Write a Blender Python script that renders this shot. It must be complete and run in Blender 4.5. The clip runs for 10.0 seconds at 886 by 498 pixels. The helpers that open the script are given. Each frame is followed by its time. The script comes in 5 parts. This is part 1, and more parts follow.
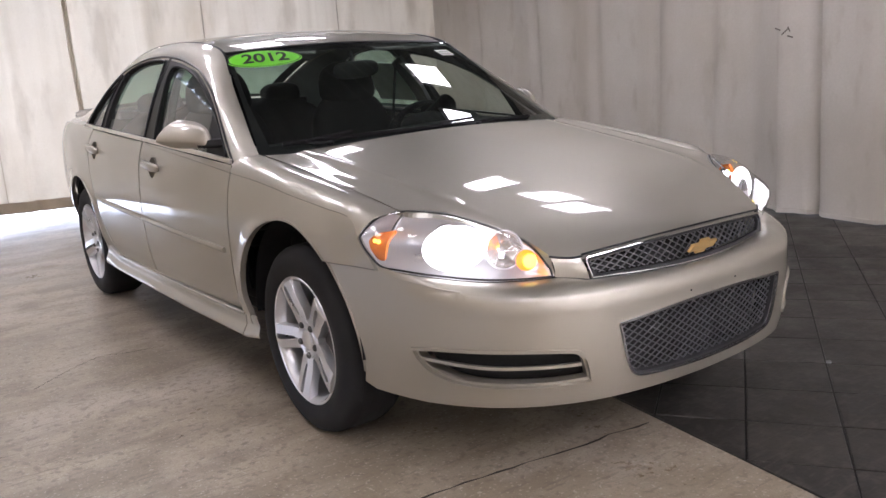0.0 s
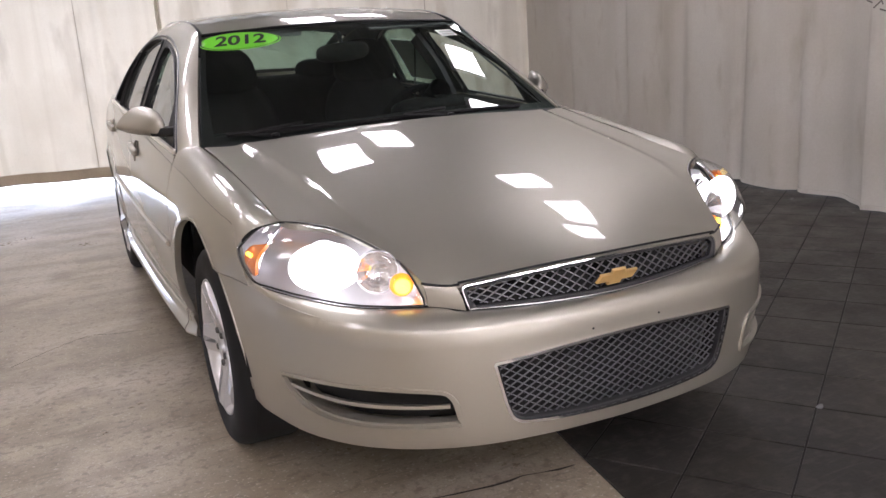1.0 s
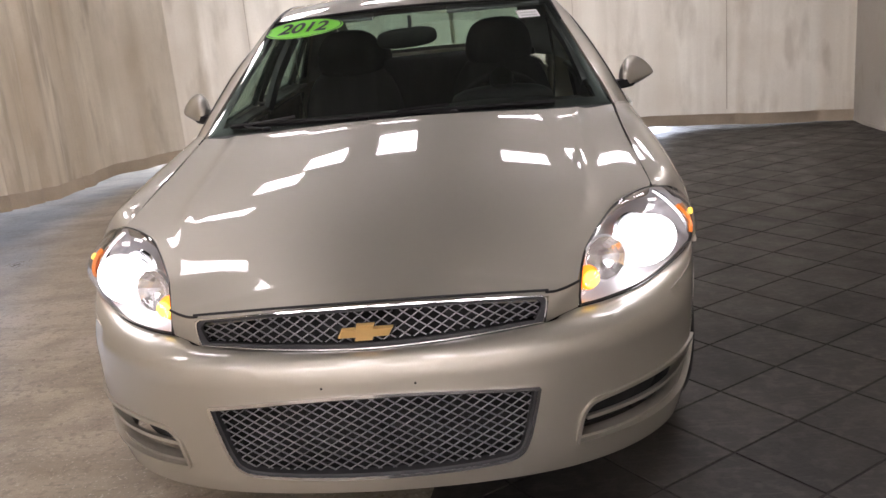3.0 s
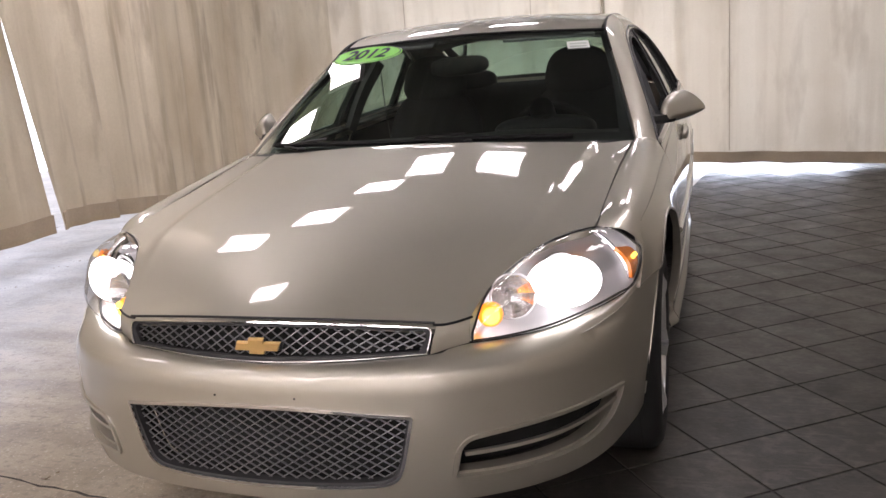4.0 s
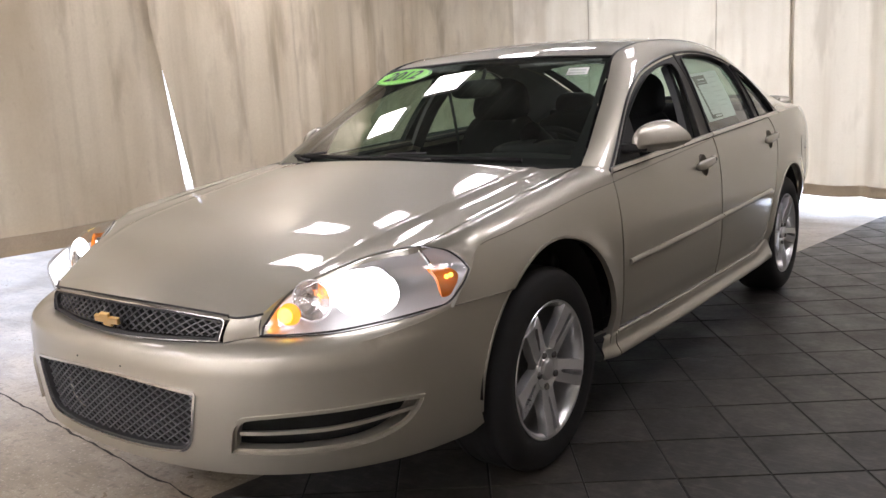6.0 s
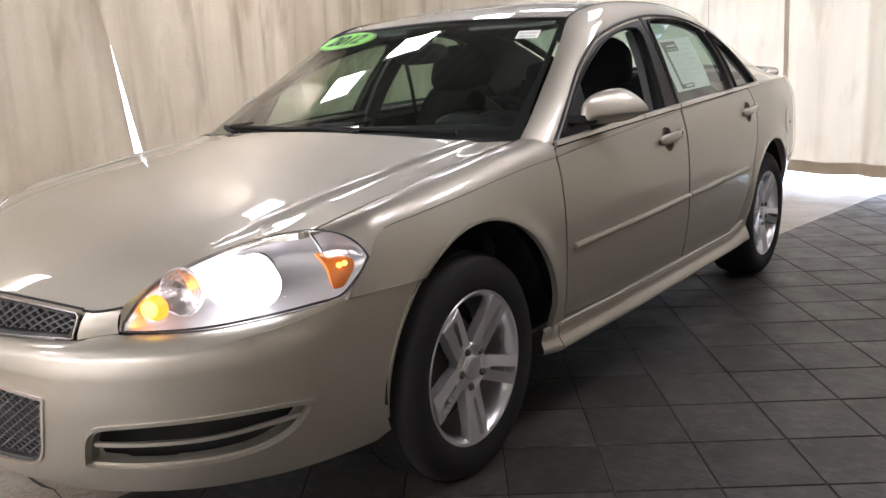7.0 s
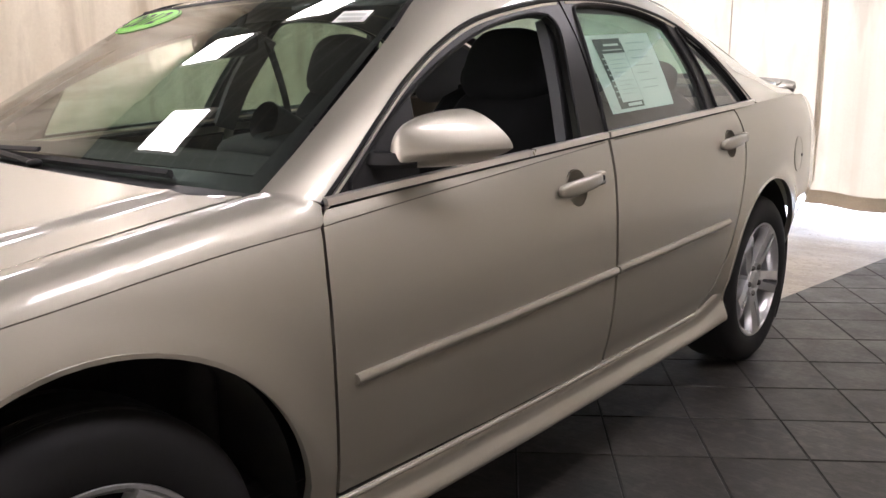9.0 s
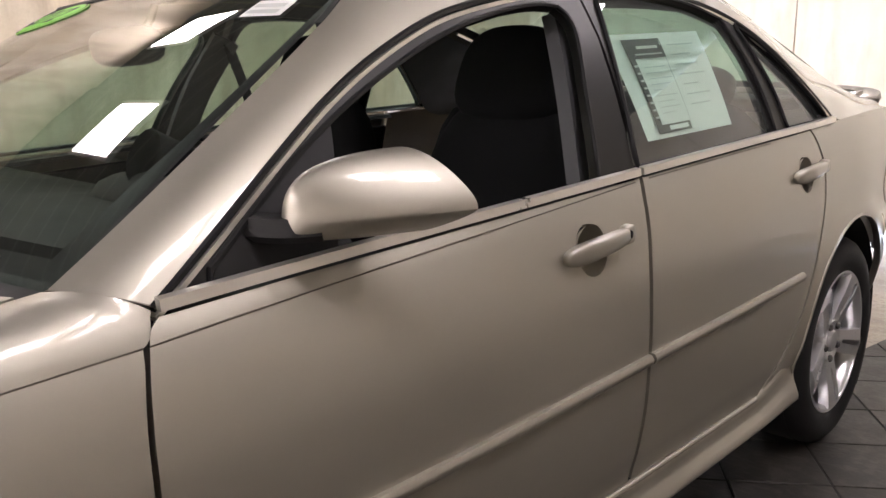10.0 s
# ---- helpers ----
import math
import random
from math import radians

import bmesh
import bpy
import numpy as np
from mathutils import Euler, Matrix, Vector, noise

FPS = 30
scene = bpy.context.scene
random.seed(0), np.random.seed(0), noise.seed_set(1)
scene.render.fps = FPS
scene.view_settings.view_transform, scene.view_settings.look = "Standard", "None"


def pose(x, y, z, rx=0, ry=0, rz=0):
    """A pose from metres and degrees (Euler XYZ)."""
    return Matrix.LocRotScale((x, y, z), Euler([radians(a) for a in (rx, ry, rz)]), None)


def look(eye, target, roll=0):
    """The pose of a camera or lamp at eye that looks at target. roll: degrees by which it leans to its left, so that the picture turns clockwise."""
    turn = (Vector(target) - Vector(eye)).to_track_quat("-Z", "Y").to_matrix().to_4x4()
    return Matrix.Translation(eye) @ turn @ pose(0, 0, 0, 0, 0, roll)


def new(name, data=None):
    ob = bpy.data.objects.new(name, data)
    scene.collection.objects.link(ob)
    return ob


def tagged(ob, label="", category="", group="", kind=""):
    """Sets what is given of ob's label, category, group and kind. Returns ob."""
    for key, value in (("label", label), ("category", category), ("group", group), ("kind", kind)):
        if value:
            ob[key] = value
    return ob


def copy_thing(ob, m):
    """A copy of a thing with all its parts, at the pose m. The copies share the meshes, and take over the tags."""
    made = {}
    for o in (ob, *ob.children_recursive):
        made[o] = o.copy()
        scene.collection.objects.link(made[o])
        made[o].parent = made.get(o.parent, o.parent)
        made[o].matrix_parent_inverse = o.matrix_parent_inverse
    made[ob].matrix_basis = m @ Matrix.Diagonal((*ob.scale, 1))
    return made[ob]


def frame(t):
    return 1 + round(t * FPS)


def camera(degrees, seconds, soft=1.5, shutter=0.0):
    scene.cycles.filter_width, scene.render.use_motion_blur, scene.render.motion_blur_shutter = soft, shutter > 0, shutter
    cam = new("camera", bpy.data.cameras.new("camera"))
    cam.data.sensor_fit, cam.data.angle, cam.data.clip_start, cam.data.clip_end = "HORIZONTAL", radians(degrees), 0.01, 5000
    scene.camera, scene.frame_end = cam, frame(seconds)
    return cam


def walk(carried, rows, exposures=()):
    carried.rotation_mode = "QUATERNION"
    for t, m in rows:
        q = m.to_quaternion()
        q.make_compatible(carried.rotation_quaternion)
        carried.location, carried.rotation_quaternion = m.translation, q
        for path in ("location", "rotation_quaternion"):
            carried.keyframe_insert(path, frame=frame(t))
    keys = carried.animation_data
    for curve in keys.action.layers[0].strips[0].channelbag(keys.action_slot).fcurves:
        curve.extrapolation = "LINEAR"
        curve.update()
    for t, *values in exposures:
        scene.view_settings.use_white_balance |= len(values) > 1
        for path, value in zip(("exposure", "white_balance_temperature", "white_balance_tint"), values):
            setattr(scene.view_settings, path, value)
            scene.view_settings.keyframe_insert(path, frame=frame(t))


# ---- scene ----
from mathutils.geometry import delaunay_2d_cdt

cam = camera(55.1, 10.0)
PATH = [
    (0, (-2.064, -2.591, 1.231), (-0.946, -0.988, 0.807), -4.1),
    (0.5, (-1.678, -2.627, 1.243), (-0.675, -0.956, 0.795), -4.0),
    (1, (-1.286, -2.723, 1.277), (-0.473, -0.962, 0.79), -3.9),
    (1.5, (-0.908, -2.715, 1.285), (-0.315, -0.872, 0.783), -4.3),
    (2, (-0.497, -2.801, 1.293), (-0.134, -0.902, 0.781), -4.7),
    (2.5, (-0.108, -2.801, 1.28), (0.015, -0.875, 0.755), -5.1),
    (2.7, (0.065, -2.774, 1.292), (0.086, -0.846, 0.762), -5.3),
    (3.8, (0.863, -2.694, 1.254), (0.357, -0.811, 0.809), -4.3),
    (4, (1.008, -2.667, 1.267), (0.414, -0.807, 0.833), -4.2),
    (4.5, (1.398, -2.626, 1.257), (0.606, -0.834, 0.853), -4.4),
    (5, (1.682, -2.51, 1.235), (0.714, -0.8, 0.863), -4.0),
    (5.2, (1.794, -2.433, 1.242), (0.765, -0.759, 0.87), -3.8),
    (6.3, (2.213, -2.266, 1.214), (1.032, -0.694, 0.845), -2.4),
    (6.5, (2.227, -2.206, 1.202), (1.04, -0.642, 0.821), -2.3),
    (7, (2.185, -1.906, 1.184), (1.018, -0.337, 0.764), -2.5),
    (7.5, (2.179, -1.583, 1.158), (1.018, -0.02, 0.7), -2.0),
    (8, (2.18, -1.244, 1.167), (1.002, 0.305, 0.701), 0.2),
    (8.5, (2.065, -0.882, 1.175), (0.882, 0.666, 0.723), 0.1),
    (9, (2.011, -0.539, 1.175), (0.766, 0.967, 0.75), -0.3),
    (9.5, (1.893, -0.225, 1.163), (0.582, 1.226, 0.743), 0.2),
    (10, (1.725, 0.064, 1.19), (0.393, 1.495, 0.77), -0.4),
]
walk(cam, [(t, look(eye, target, roll)) for t, eye, target, roll in PATH], [(0, -.12, 6000, 17), (1, -.14, 6100, 17), (2.5, -.20, 6350, 17), (5, -.19, 6500, 16), (6.5, .12, 6250, 13), (7.5, .34, 6200, 13), (8.5, .50, 6250, 15), (10, .40, 6550, 17)])

# ---- light ----
CEILING = 3.05
world = bpy.data.worlds.new("world")
scene.world = world
world.use_nodes = True
wn = world.node_tree
sky = wn.nodes.new("ShaderNodeTexSky")
sky.sky_type, sky.sun_disc, sky.sun_elevation, sky.sun_rotation = "NISHITA", False, radians(40), radians(200)
wn.links.new(sky.outputs["Color"], wn.nodes["Background"].inputs["Color"])
wn.nodes["Background"].inputs["Strength"].default_value = 0.12
LAMP_POWER, DAY_POWER = 1.0, 1.0
# the car's two low beams
for lx in (.70, -.70):
    beam = bpy.data.lights.new("low_beam_light", "SPOT")
    beam.energy, beam.color, beam.spot_size, beam.spot_blend, beam.shadow_soft_size = 2400, (1.0, .96, .94), radians(48), .9, .06
    beam_ob = new("low_beam_light", beam)
    beam_ob.matrix_world = look((lx, -.80, .70), (lx, -5.0, .50))



# ---- materials ----
def material(name, color, rough=.5, metal=0.0, coat=0.0, coat_rough=.03, vary=.12, scale=8.0, fine=120.0, bump=0.0, spec=.5, trans=0.0, tint2=None, rvary=.1, distance=.002, ior=1.5):
    """A surface with two scales of variation in colour and roughness, and a fine relief."""
    m = bpy.data.materials.new(name)
    m.use_nodes = True
    nt = m.node_tree
    b = nt.nodes["Principled BSDF"]
    b.inputs["Metallic"].default_value, b.inputs["Coat Weight"].default_value = metal, coat
    b.inputs["Coat Roughness"].default_value, b.inputs["Specular IOR Level"].default_value = coat_rough, spec
    b.inputs["Transmission Weight"].default_value, b.inputs["IOR"].default_value = trans, ior
    co = nt.nodes.new("ShaderNodeTexCoord")
    n1, n2 = nt.nodes.new("ShaderNodeTexNoise"), nt.nodes.new("ShaderNodeTexNoise")
    n1.inputs["Scale"].default_value, n1.inputs["Detail"].default_value = scale, 5
    n2.inputs["Scale"].default_value, n2.inputs["Detail"].default_value = fine, 3
    for n in (n1, n2):
        nt.links.new(co.outputs["Object"], n.inputs["Vector"])
    mixn = nt.nodes.new("ShaderNodeMath")
    mixn.operation = "MULTIPLY_ADD"
    nt.links.new(n2.outputs["Fac"], mixn.inputs[0])
    mixn.inputs[1].default_value = .4
    nt.links.new(n1.outputs["Fac"], mixn.inputs[2])
    ramp = nt.nodes.new("ShaderNodeValToRGB")
    c = Vector(color)
    d = Vector(tint2) if tint2 else c
    ramp.color_ramp.elements[0].position, ramp.color_ramp.elements[1].position = .45, .95
    ramp.color_ramp.elements[0].color = (*(d * (1 - vary)), 1)
    ramp.color_ramp.elements[1].color = (*(c * (1 + vary)), 1)
    nt.links.new(mixn.outputs[0], ramp.inputs["Fac"])
    nt.links.new(ramp.outputs["Color"], b.inputs["Base Color"])
    rr = nt.nodes.new("ShaderNodeMapRange")
    rr.inputs["From Min"].default_value, rr.inputs["From Max"].default_value = .45, .95
    rr.inputs["To Min"].default_value, rr.inputs["To Max"].default_value = max(0, rough * (1 - rvary)), min(1, rough * (1 + rvary))
    nt.links.new(mixn.outputs[0], rr.inputs["Value"])
    nt.links.new(rr.outputs["Result"], b.inputs["Roughness"])
    if bump:
        bp = nt.nodes.new("ShaderNodeBump")
        bp.inputs["Strength"].default_value, bp.inputs["Distance"].default_value = bump, distance
        nt.links.new(mixn.outputs[0], bp.inputs["Height"])
        nt.links.new(bp.outputs["Normal"], b.inputs["Normal"])
    return m


def glow(name, color, strength):
    m = bpy.data.materials.new(name)
    m.use_nodes = True
    b = m.node_tree.nodes["Principled BSDF"]
    b.inputs["Base Color"].default_value = (*color, 1)
    b.inputs["Emission Color"].default_value = (*color, 1)
    b.inputs["Emission Strength"].default_value = strength
    return m


def pane(name, color, rough=0.0, shine=.07, pale_film=0.0):
    """Thin glass: clear and tinted, with a mirror's gloss that grows at a slant, and an uneven pale film."""
    m = bpy.data.materials.new(name)
    m.use_nodes = True
    nt = m.node_tree
    out = nt.nodes["Material Output"]
    tr, gl, mx, lw = (nt.nodes.new(k) for k in ("ShaderNodeBsdfTransparent", "ShaderNodeBsdfGlossy", "ShaderNodeMixShader", "ShaderNodeLayerWeight"))
    tr.inputs["Color"].default_value = (*color, 1)
    gl.inputs["Roughness"].default_value = rough
    pw, ad = nt.nodes.new("ShaderNodeMath"), nt.nodes.new("ShaderNodeMath")
    pw.operation = "POWER"
    pw.inputs[1].default_value = 4.5
    nt.links.new(lw.outputs["Facing"], pw.inputs[0])
    ad.operation, ad.use_clamp = "MULTIPLY_ADD", True
    ad.inputs[1].default_value, ad.inputs[2].default_value = .92, shine
    nt.links.new(pw.outputs[0], ad.inputs[0])
    nt.links.new(ad.outputs[0], mx.inputs["Fac"])
    nt.links.new(tr.outputs["BSDF"], mx.inputs[1])
    nt.links.new(gl.outputs["BSDF"], mx.inputs[2])
    nt.links.new(mx.outputs["Shader"], out.inputs["Surface"])
    if pale_film:
        df, dm, nz, mr, co = (nt.nodes.new(k) for k in ("ShaderNodeBsdfDiffuse", "ShaderNodeMixShader", "ShaderNodeTexNoise", "ShaderNodeMapRange", "ShaderNodeTexCoord"))
        df.inputs["Color"].default_value = (.62, .63, .60, 1)
        nz.inputs["Scale"].default_value, nz.inputs["Detail"].default_value = 3.0, 6
        mr.inputs["From Min"].default_value, mr.inputs["From Max"].default_value, mr.inputs["To Min"].default_value, mr.inputs["To Max"].default_value = .3, .75, pale_film * .3, pale_film * 1.7
        nt.links.new(co.outputs["Object"], nz.inputs["Vector"])
        nt.links.new(nz.outputs["Fac"], mr.inputs["Value"])
        nt.links.new(mr.outputs["Result"], dm.inputs["Fac"])
        nt.links.new(mx.outputs["Shader"], dm.inputs[1])
        nt.links.new(df.outputs["BSDF"], dm.inputs[2])
        nt.links.new(dm.outputs["Shader"], out.inputs["Surface"])
    return m


PAINT = material("gold_mist_paint", (.398, .374, .318), rough=.50, metal=.80, coat=1.0, vary=.04, scale=3, fine=900, rvary=.12)
BLACK = material("black_plastic", (.009, .009, .0095), spec=.25, rough=.5, vary=.25, bump=.15, fine=400)
GLOSSBLACK = material("gloss_black_trim", (.010, .010, .011), spec=.35, rough=.3, vary=.2)
RUBBER = material("tyre_rubber", (.012, .012, .0128), rough=.7, spec=.2, vary=.3, bump=.3, fine=90, tint2=(.016, .0155, .015))
ALLOY = material("silver_alloy", (.66, .66, .67), rough=.30, metal=.78, coat=.6, vary=.05)
STEEL = material("dark_steel", (.14, .135, .13), rough=.5, metal=.8, vary=.3)
CHROME = material("chrome", (.68, .68, .69), rough=.10, metal=1, vary=.03)
CHROME_SATIN = material("lamp_reflector", (.74, .73, .74), rough=.30, metal=.78, vary=.0)
FACETS = material("bright_reflector_facets", (.84, .83, .83), rough=.16, metal=.8, vary=.1, fine=40)
SATIN = material("satin_grey_plastic", (.17, .17, .178), rough=.34, metal=.6, vary=.08)
BELTTRIM = material("bright_belt_trim", (.74, .71, .65), rough=.3, metal=.8, vary=.04)
FRAME = material("satin_black_frame", (.011, .0105, .010), spec=.3, rough=.4, vary=.15)
GREYTRIM = material("grey_grille_plastic", (.022, .022, .023), spec=.3, rough=.55, metal=.0, vary=.1)
CLOTH = material("ebony_seat_cloth", (.008, .008, .009), spec=.2, rough=.9, vary=.3, bump=.4, fine=500)
PILLAR = material("dark_grey_pillar_trim", (.065, .066, .070), rough=.7, vary=.12, bump=.2, fine=400)
GREYCLOTH = material("grey_trim_cloth", (.20, .20, .205), rough=.85, vary=.12, bump=.2, fine=500)
DASH = material("dashboard_vinyl", (.009, .009, .0095), spec=.2, rough=.6, vary=.2, bump=.3, fine=300)
GOLD = material("gold_badge", (.72, .47, .17), rough=.35, metal=.6, coat=1, vary=.1, fine=60)
PAINT.node_tree.nodes["Principled BSDF"].inputs["Coat IOR"].default_value = 1.42
GLASS = pane("windscreen_glass", (.72, .83, .765), shine=.13, pale_film=.009)
SIDEGLASS = pane("tinted_side_glass", (.60, .78, .69), shine=.15, pale_film=.07)
LENS = pane("clear_lens", (.96, .97, .98), shine=.06)
AMBER = material("amber_plastic", (.85, .22, .02), rough=.2, vary=.08, coat=.6)
BULB = glow("headlamp_beam", (1.0, .965, .95), 7)
BULB_AMBER = glow("amber_bulb", (1.0, .30, .02), 1.7)
BULB_CORE = glow("amber_bulb_core", (1.0, .72, .10), 2.6)
MIRRORGLASS = material("mirror_glass", (.85, .86, .87), rough=.02, metal=1, vary=.01)
GREENSTICK = material("fluorescent_green_vinyl", (.20, .74, .04), rough=.4, vary=.03)
PAPER = material("white_paper", (.80, .82, .80), rough=.7, vary=.03)
PRINT = material("printed_ink", (.05, .055, .055), rough=.6, vary=.1)
PALEINK = material("pale_print", (.55, .58, .56), rough=.7, vary=.05)
# Dark brown for seams and scuffs; also painted as shade along body creases.
LINE = material("seam_scuff_and_crease_shade", (.13, .112, .092), rough=.5, vary=.1)
# Near-black for underbody and liners; also puts shade into openings and grooves.
DEVICE = material("underbody_and_shade_black", (.006, .006, .006), rough=.9)

# ---- car surfaces: x to the car's left, y towards its tail, z up; front axle at y 0 ----
class Spl:
    """A smooth curve through points (t, value...), without overshoot."""

    def __init__(self, pts):
        p = np.array(pts, float)
        self.t, self.p = p[:, 0], p[:, 1:]
        h, d = np.diff(self.t), np.diff(self.p, axis=0) / np.diff(self.t)[:, None]
        m = np.zeros_like(self.p)
        m[0], m[-1] = d[0], d[-1]
        for i in range(1, len(p) - 1):
            w1, w2 = 2 * h[i] + h[i - 1], h[i] + 2 * h[i - 1]
            ok = d[i - 1] * d[i] > 0
            m[i] = np.where(ok, (w1 + w2) / (w1 / np.where(ok, d[i - 1], 1) + w2 / np.where(ok, d[i], 1)), 0)
        self.m = m

    def __call__(self, t):
        t = np.clip(np.asarray(t, float), self.t[0], self.t[-1])
        i = np.clip(np.searchsorted(self.t, t) - 1, 0, len(self.t) - 2)
        h = self.t[i + 1] - self.t[i]
        s = (t - self.t[i]) / h
        s, h = s[..., None], h[..., None]
        a, b, ma, mb = self.p[i], self.p[i + 1], self.m[i], self.m[i + 1]
        out = (1 + 2 * s) * (1 - s) ** 2 * a + s * (1 - s) ** 2 * h * ma + s * s * (3 - 2 * s) * b + s * s * (s - 1) * h * mb
        return out[..., 0] if out.shape[-1] == 1 else out


def smooth(a, b, t):
    t = np.clip((np.asarray(t, float) - a) / (b - a), 0, 1)
    return t * t * (3 - 2 * t)


def cat(pts, n=12):
    """A rounded line through the points (Catmull-Rom), n steps between each two."""
    p = np.array(pts, float)
    q = np.vstack([2 * p[0] - p[1], p, 2 * p[-1] - p[-2]])
    out = []
    for i in range(1, len(q) - 2):
        s = np.linspace(0, 1, n, endpoint=False)[:, None]
        a, b, c, d = q[i - 1:i + 3]
        out.append(.5 * (2 * b + (c - a) * s + (2 * a - 5 * b + 4 * c - d) * s ** 2 + (3 * b - a - 3 * c + d) * s ** 3))
    return np.vstack(out + [p[-1:]])


def along(pts, n):
    """n points evenly spaced along a line."""
    p = np.array(pts, float)
    s = np.r_[0, np.cumsum(np.linalg.norm(np.diff(p, axis=0), axis=1))]
    t = np.linspace(0, s[-1], n)
    return np.stack([np.interp(t, s, p[:, k]) for k in range(p.shape[1])], 1)


BELT = Spl([(-.6, .80), (0, .875), (.46, .917), (1.47, .974), (2.5, 1.02), (3.2, 1.045), (4.1, 1.03)])
WIDE = Spl([(-.6, .815), (-.45, .848), (-.2, .880), (.1, .897), (.5, .909), (1.2, .924), (2.0, .926), (2.8, .915), (3.3, .876), (3.7, .80), (4.05, .66)])
SECT = Spl([(.15, .07), (.22, .034), (.258, .008), (.270, .007), (.298, .024), (.345, .024), (.42, .012), (.55, .001), (.64, 0), (.74, .004), (.82, .015), (.88, .032), (.93, .055), (.97, .085), (1.02, .13)])


def side(y, z):
    """The side of fenders, doors and quarters."""
    y, z = np.broadcast_arrays(np.asarray(y, float), np.asarray(z, float))
    zz = z - (BELT(y) - .95) * smooth(.55, .95, z) 
    swell = .012 * np.exp(-((np.hypot(y, z - .33) - .43) / .05) ** 2) + .012 * np.exp(-((np.hypot(y - 2.807, z - .33) - .42) / .05) ** 2)
    tuck = .06 * smooth(3.05, 3.35, y) * (1 - smooth(.38, .64, z))
    return np.stack([WIDE(y) - SECT(zz) - tuck + swell * smooth(.3, .45, z) * (1 - smooth(.72, .85, z)), y, z], -1)


def green(y, z):
    """The leaning side of the cabin above the belt."""
    y, z = np.broadcast_arrays(np.asarray(y, float), np.asarray(z, float))
    h = z - BELT(y)
    return np.stack([WIDE(y) - .072 - .40 * h - .38 * h * np.abs(h), y, z], -1)


NOSE = along(cat([(-.1, -1.0425), (0, -1.045), (.2, -1.038), (.37, -1.012), (.5, -.965), (.62, -.885), (.72, -.775), (.79, -.64), (.835, -.48), (.866, -.34), (.884, -.19)], 16)[16:], 240) + np.array((0, .008))
NOSE_S = np.r_[0, np.cumsum(np.linalg.norm(np.diff(NOSE, axis=0), axis=1))]
FRONT = Spl([(.18, .085), (.22, .05), (.26, .026), (.32, .012), (.40, .004), (.47, .0), (.55, .0), (.585, .008), (.605, .03)])
FLANK = Spl([(.18, .06), (.22, .045), (.30, .024), (.40, .010), (.5, .002), (.6, .0), (.66, .002), (.7, .004)])


def bumper(u, z):
    """The front bumper: u runs round it from the middle of the nose to the wheel."""
    u, z = np.broadcast_arrays(np.asarray(u, float), np.asarray(z, float))
    a = np.abs(u)
    x, y = np.interp(a, NOSE_S, NOSE[:, 0]), np.interp(a, NOSE_S, NOSE[:, 1])
    e = .012
    tx = np.interp(a + e, NOSE_S, NOSE[:, 0]) - np.interp(np.abs(a - e), NOSE_S, NOSE[:, 0]) * np.where(a < e, -1, 1)
    ty = np.interp(a + e, NOSE_S, NOSE[:, 1]) - np.interp(np.abs(a - e), NOSE_S, NOSE[:, 1])
    l = np.hypot(tx, ty) + 1e-9
    k = smooth(.7, 1.1, a)
    d = FRONT(z) * (1 - k) + FLANK(z) * k
    return np.stack([(x - ty / l * d) * np.where(u < 0, -1, 1), y + tx / l * d, z], -1)


HOOD_MID = Spl([(-.97, .690), (-.9, .722), (-.8, .757), (-.6, .817), (-.3, .886), (0, .938), (.25, .978), (.5, 1.012)])
HOOD_EDGE = Spl([(-.97, .625), (-.89, .664), (-.858, .676), (-.75, .735), (-.61, .782), (-.475, .811), (-.3, .841), (0, .885), (.25, .922), (.45, .948)])
HOOD_WIDE = Spl([(-.97, .40), (-.89, .43), (-.858, .487), (-.75, .52), (-.61, .60), (-.475, .728), (-.2, .738), (.45, .765)])
RIDGE = Spl([(-.95, .41), (-.8, .462), (-.5, .55), (0, .592), (.4, .625)])


def hood(x, y):
    x, y = np.broadcast_arrays(np.asarray(x, float), np.asarray(y, float))
    r = np.abs(x) / HOOD_WIDE(y)
    fall = r ** 2 * (1.35 - .35 * r ** 2)
    d = np.abs(x) - RIDGE(y)
    z = HOOD_MID(y) + (HOOD_EDGE(y) - HOOD_MID(y)) * fall + (.0022 * np.exp(-(d / .014) ** 2) - .0045 * smooth(0, .045, d) * (1 - smooth(.86, 1.0, r))) * smooth(-.85, -.4, y)
    return np.stack([x, y, z], -1)


def bow(x, y0, z0, y1, z1, power, n=61):
    """One cross line of the windshield: from corner to corner through the middle (0, y0, z0)."""
    s = np.linspace(-1, 1, n)
    k = np.abs(s) ** power
    return np.stack([x * s, y0 + (y1 - y0) * k, z0 + (z1 - z0) * k], 1)


SHIELD_LO = bow(.762, .311, .963, .44, .942, 1.75)
SHIELD_HI = bow(.598, 1.085, 1.366, 1.075, 1.343, 1.6)


def loft(lo, hi, bulge, n=121):
    """A surface between two lines, bowed outwards; u runs along them, v from the first to the second."""
    a, b = along(lo, n), along(hi, n)
    t = np.linspace(0, 1, n)

    def surf(u, v):
        u, v = np.broadcast_arrays(np.asarray(u, float), np.asarray(v, float))
        p = np.stack([np.interp(u, t, a[:, k]) for k in range(3)], -1)
        q = np.stack([np.interp(u, t, b[:, k]) for k in range(3)], -1)
        return p + (q - p) * v[..., None] + (4 * v * (1 - v) * (1 - .85 * (2 * u - 1) ** 4))[..., None] * np.array(bulge)
    return surf


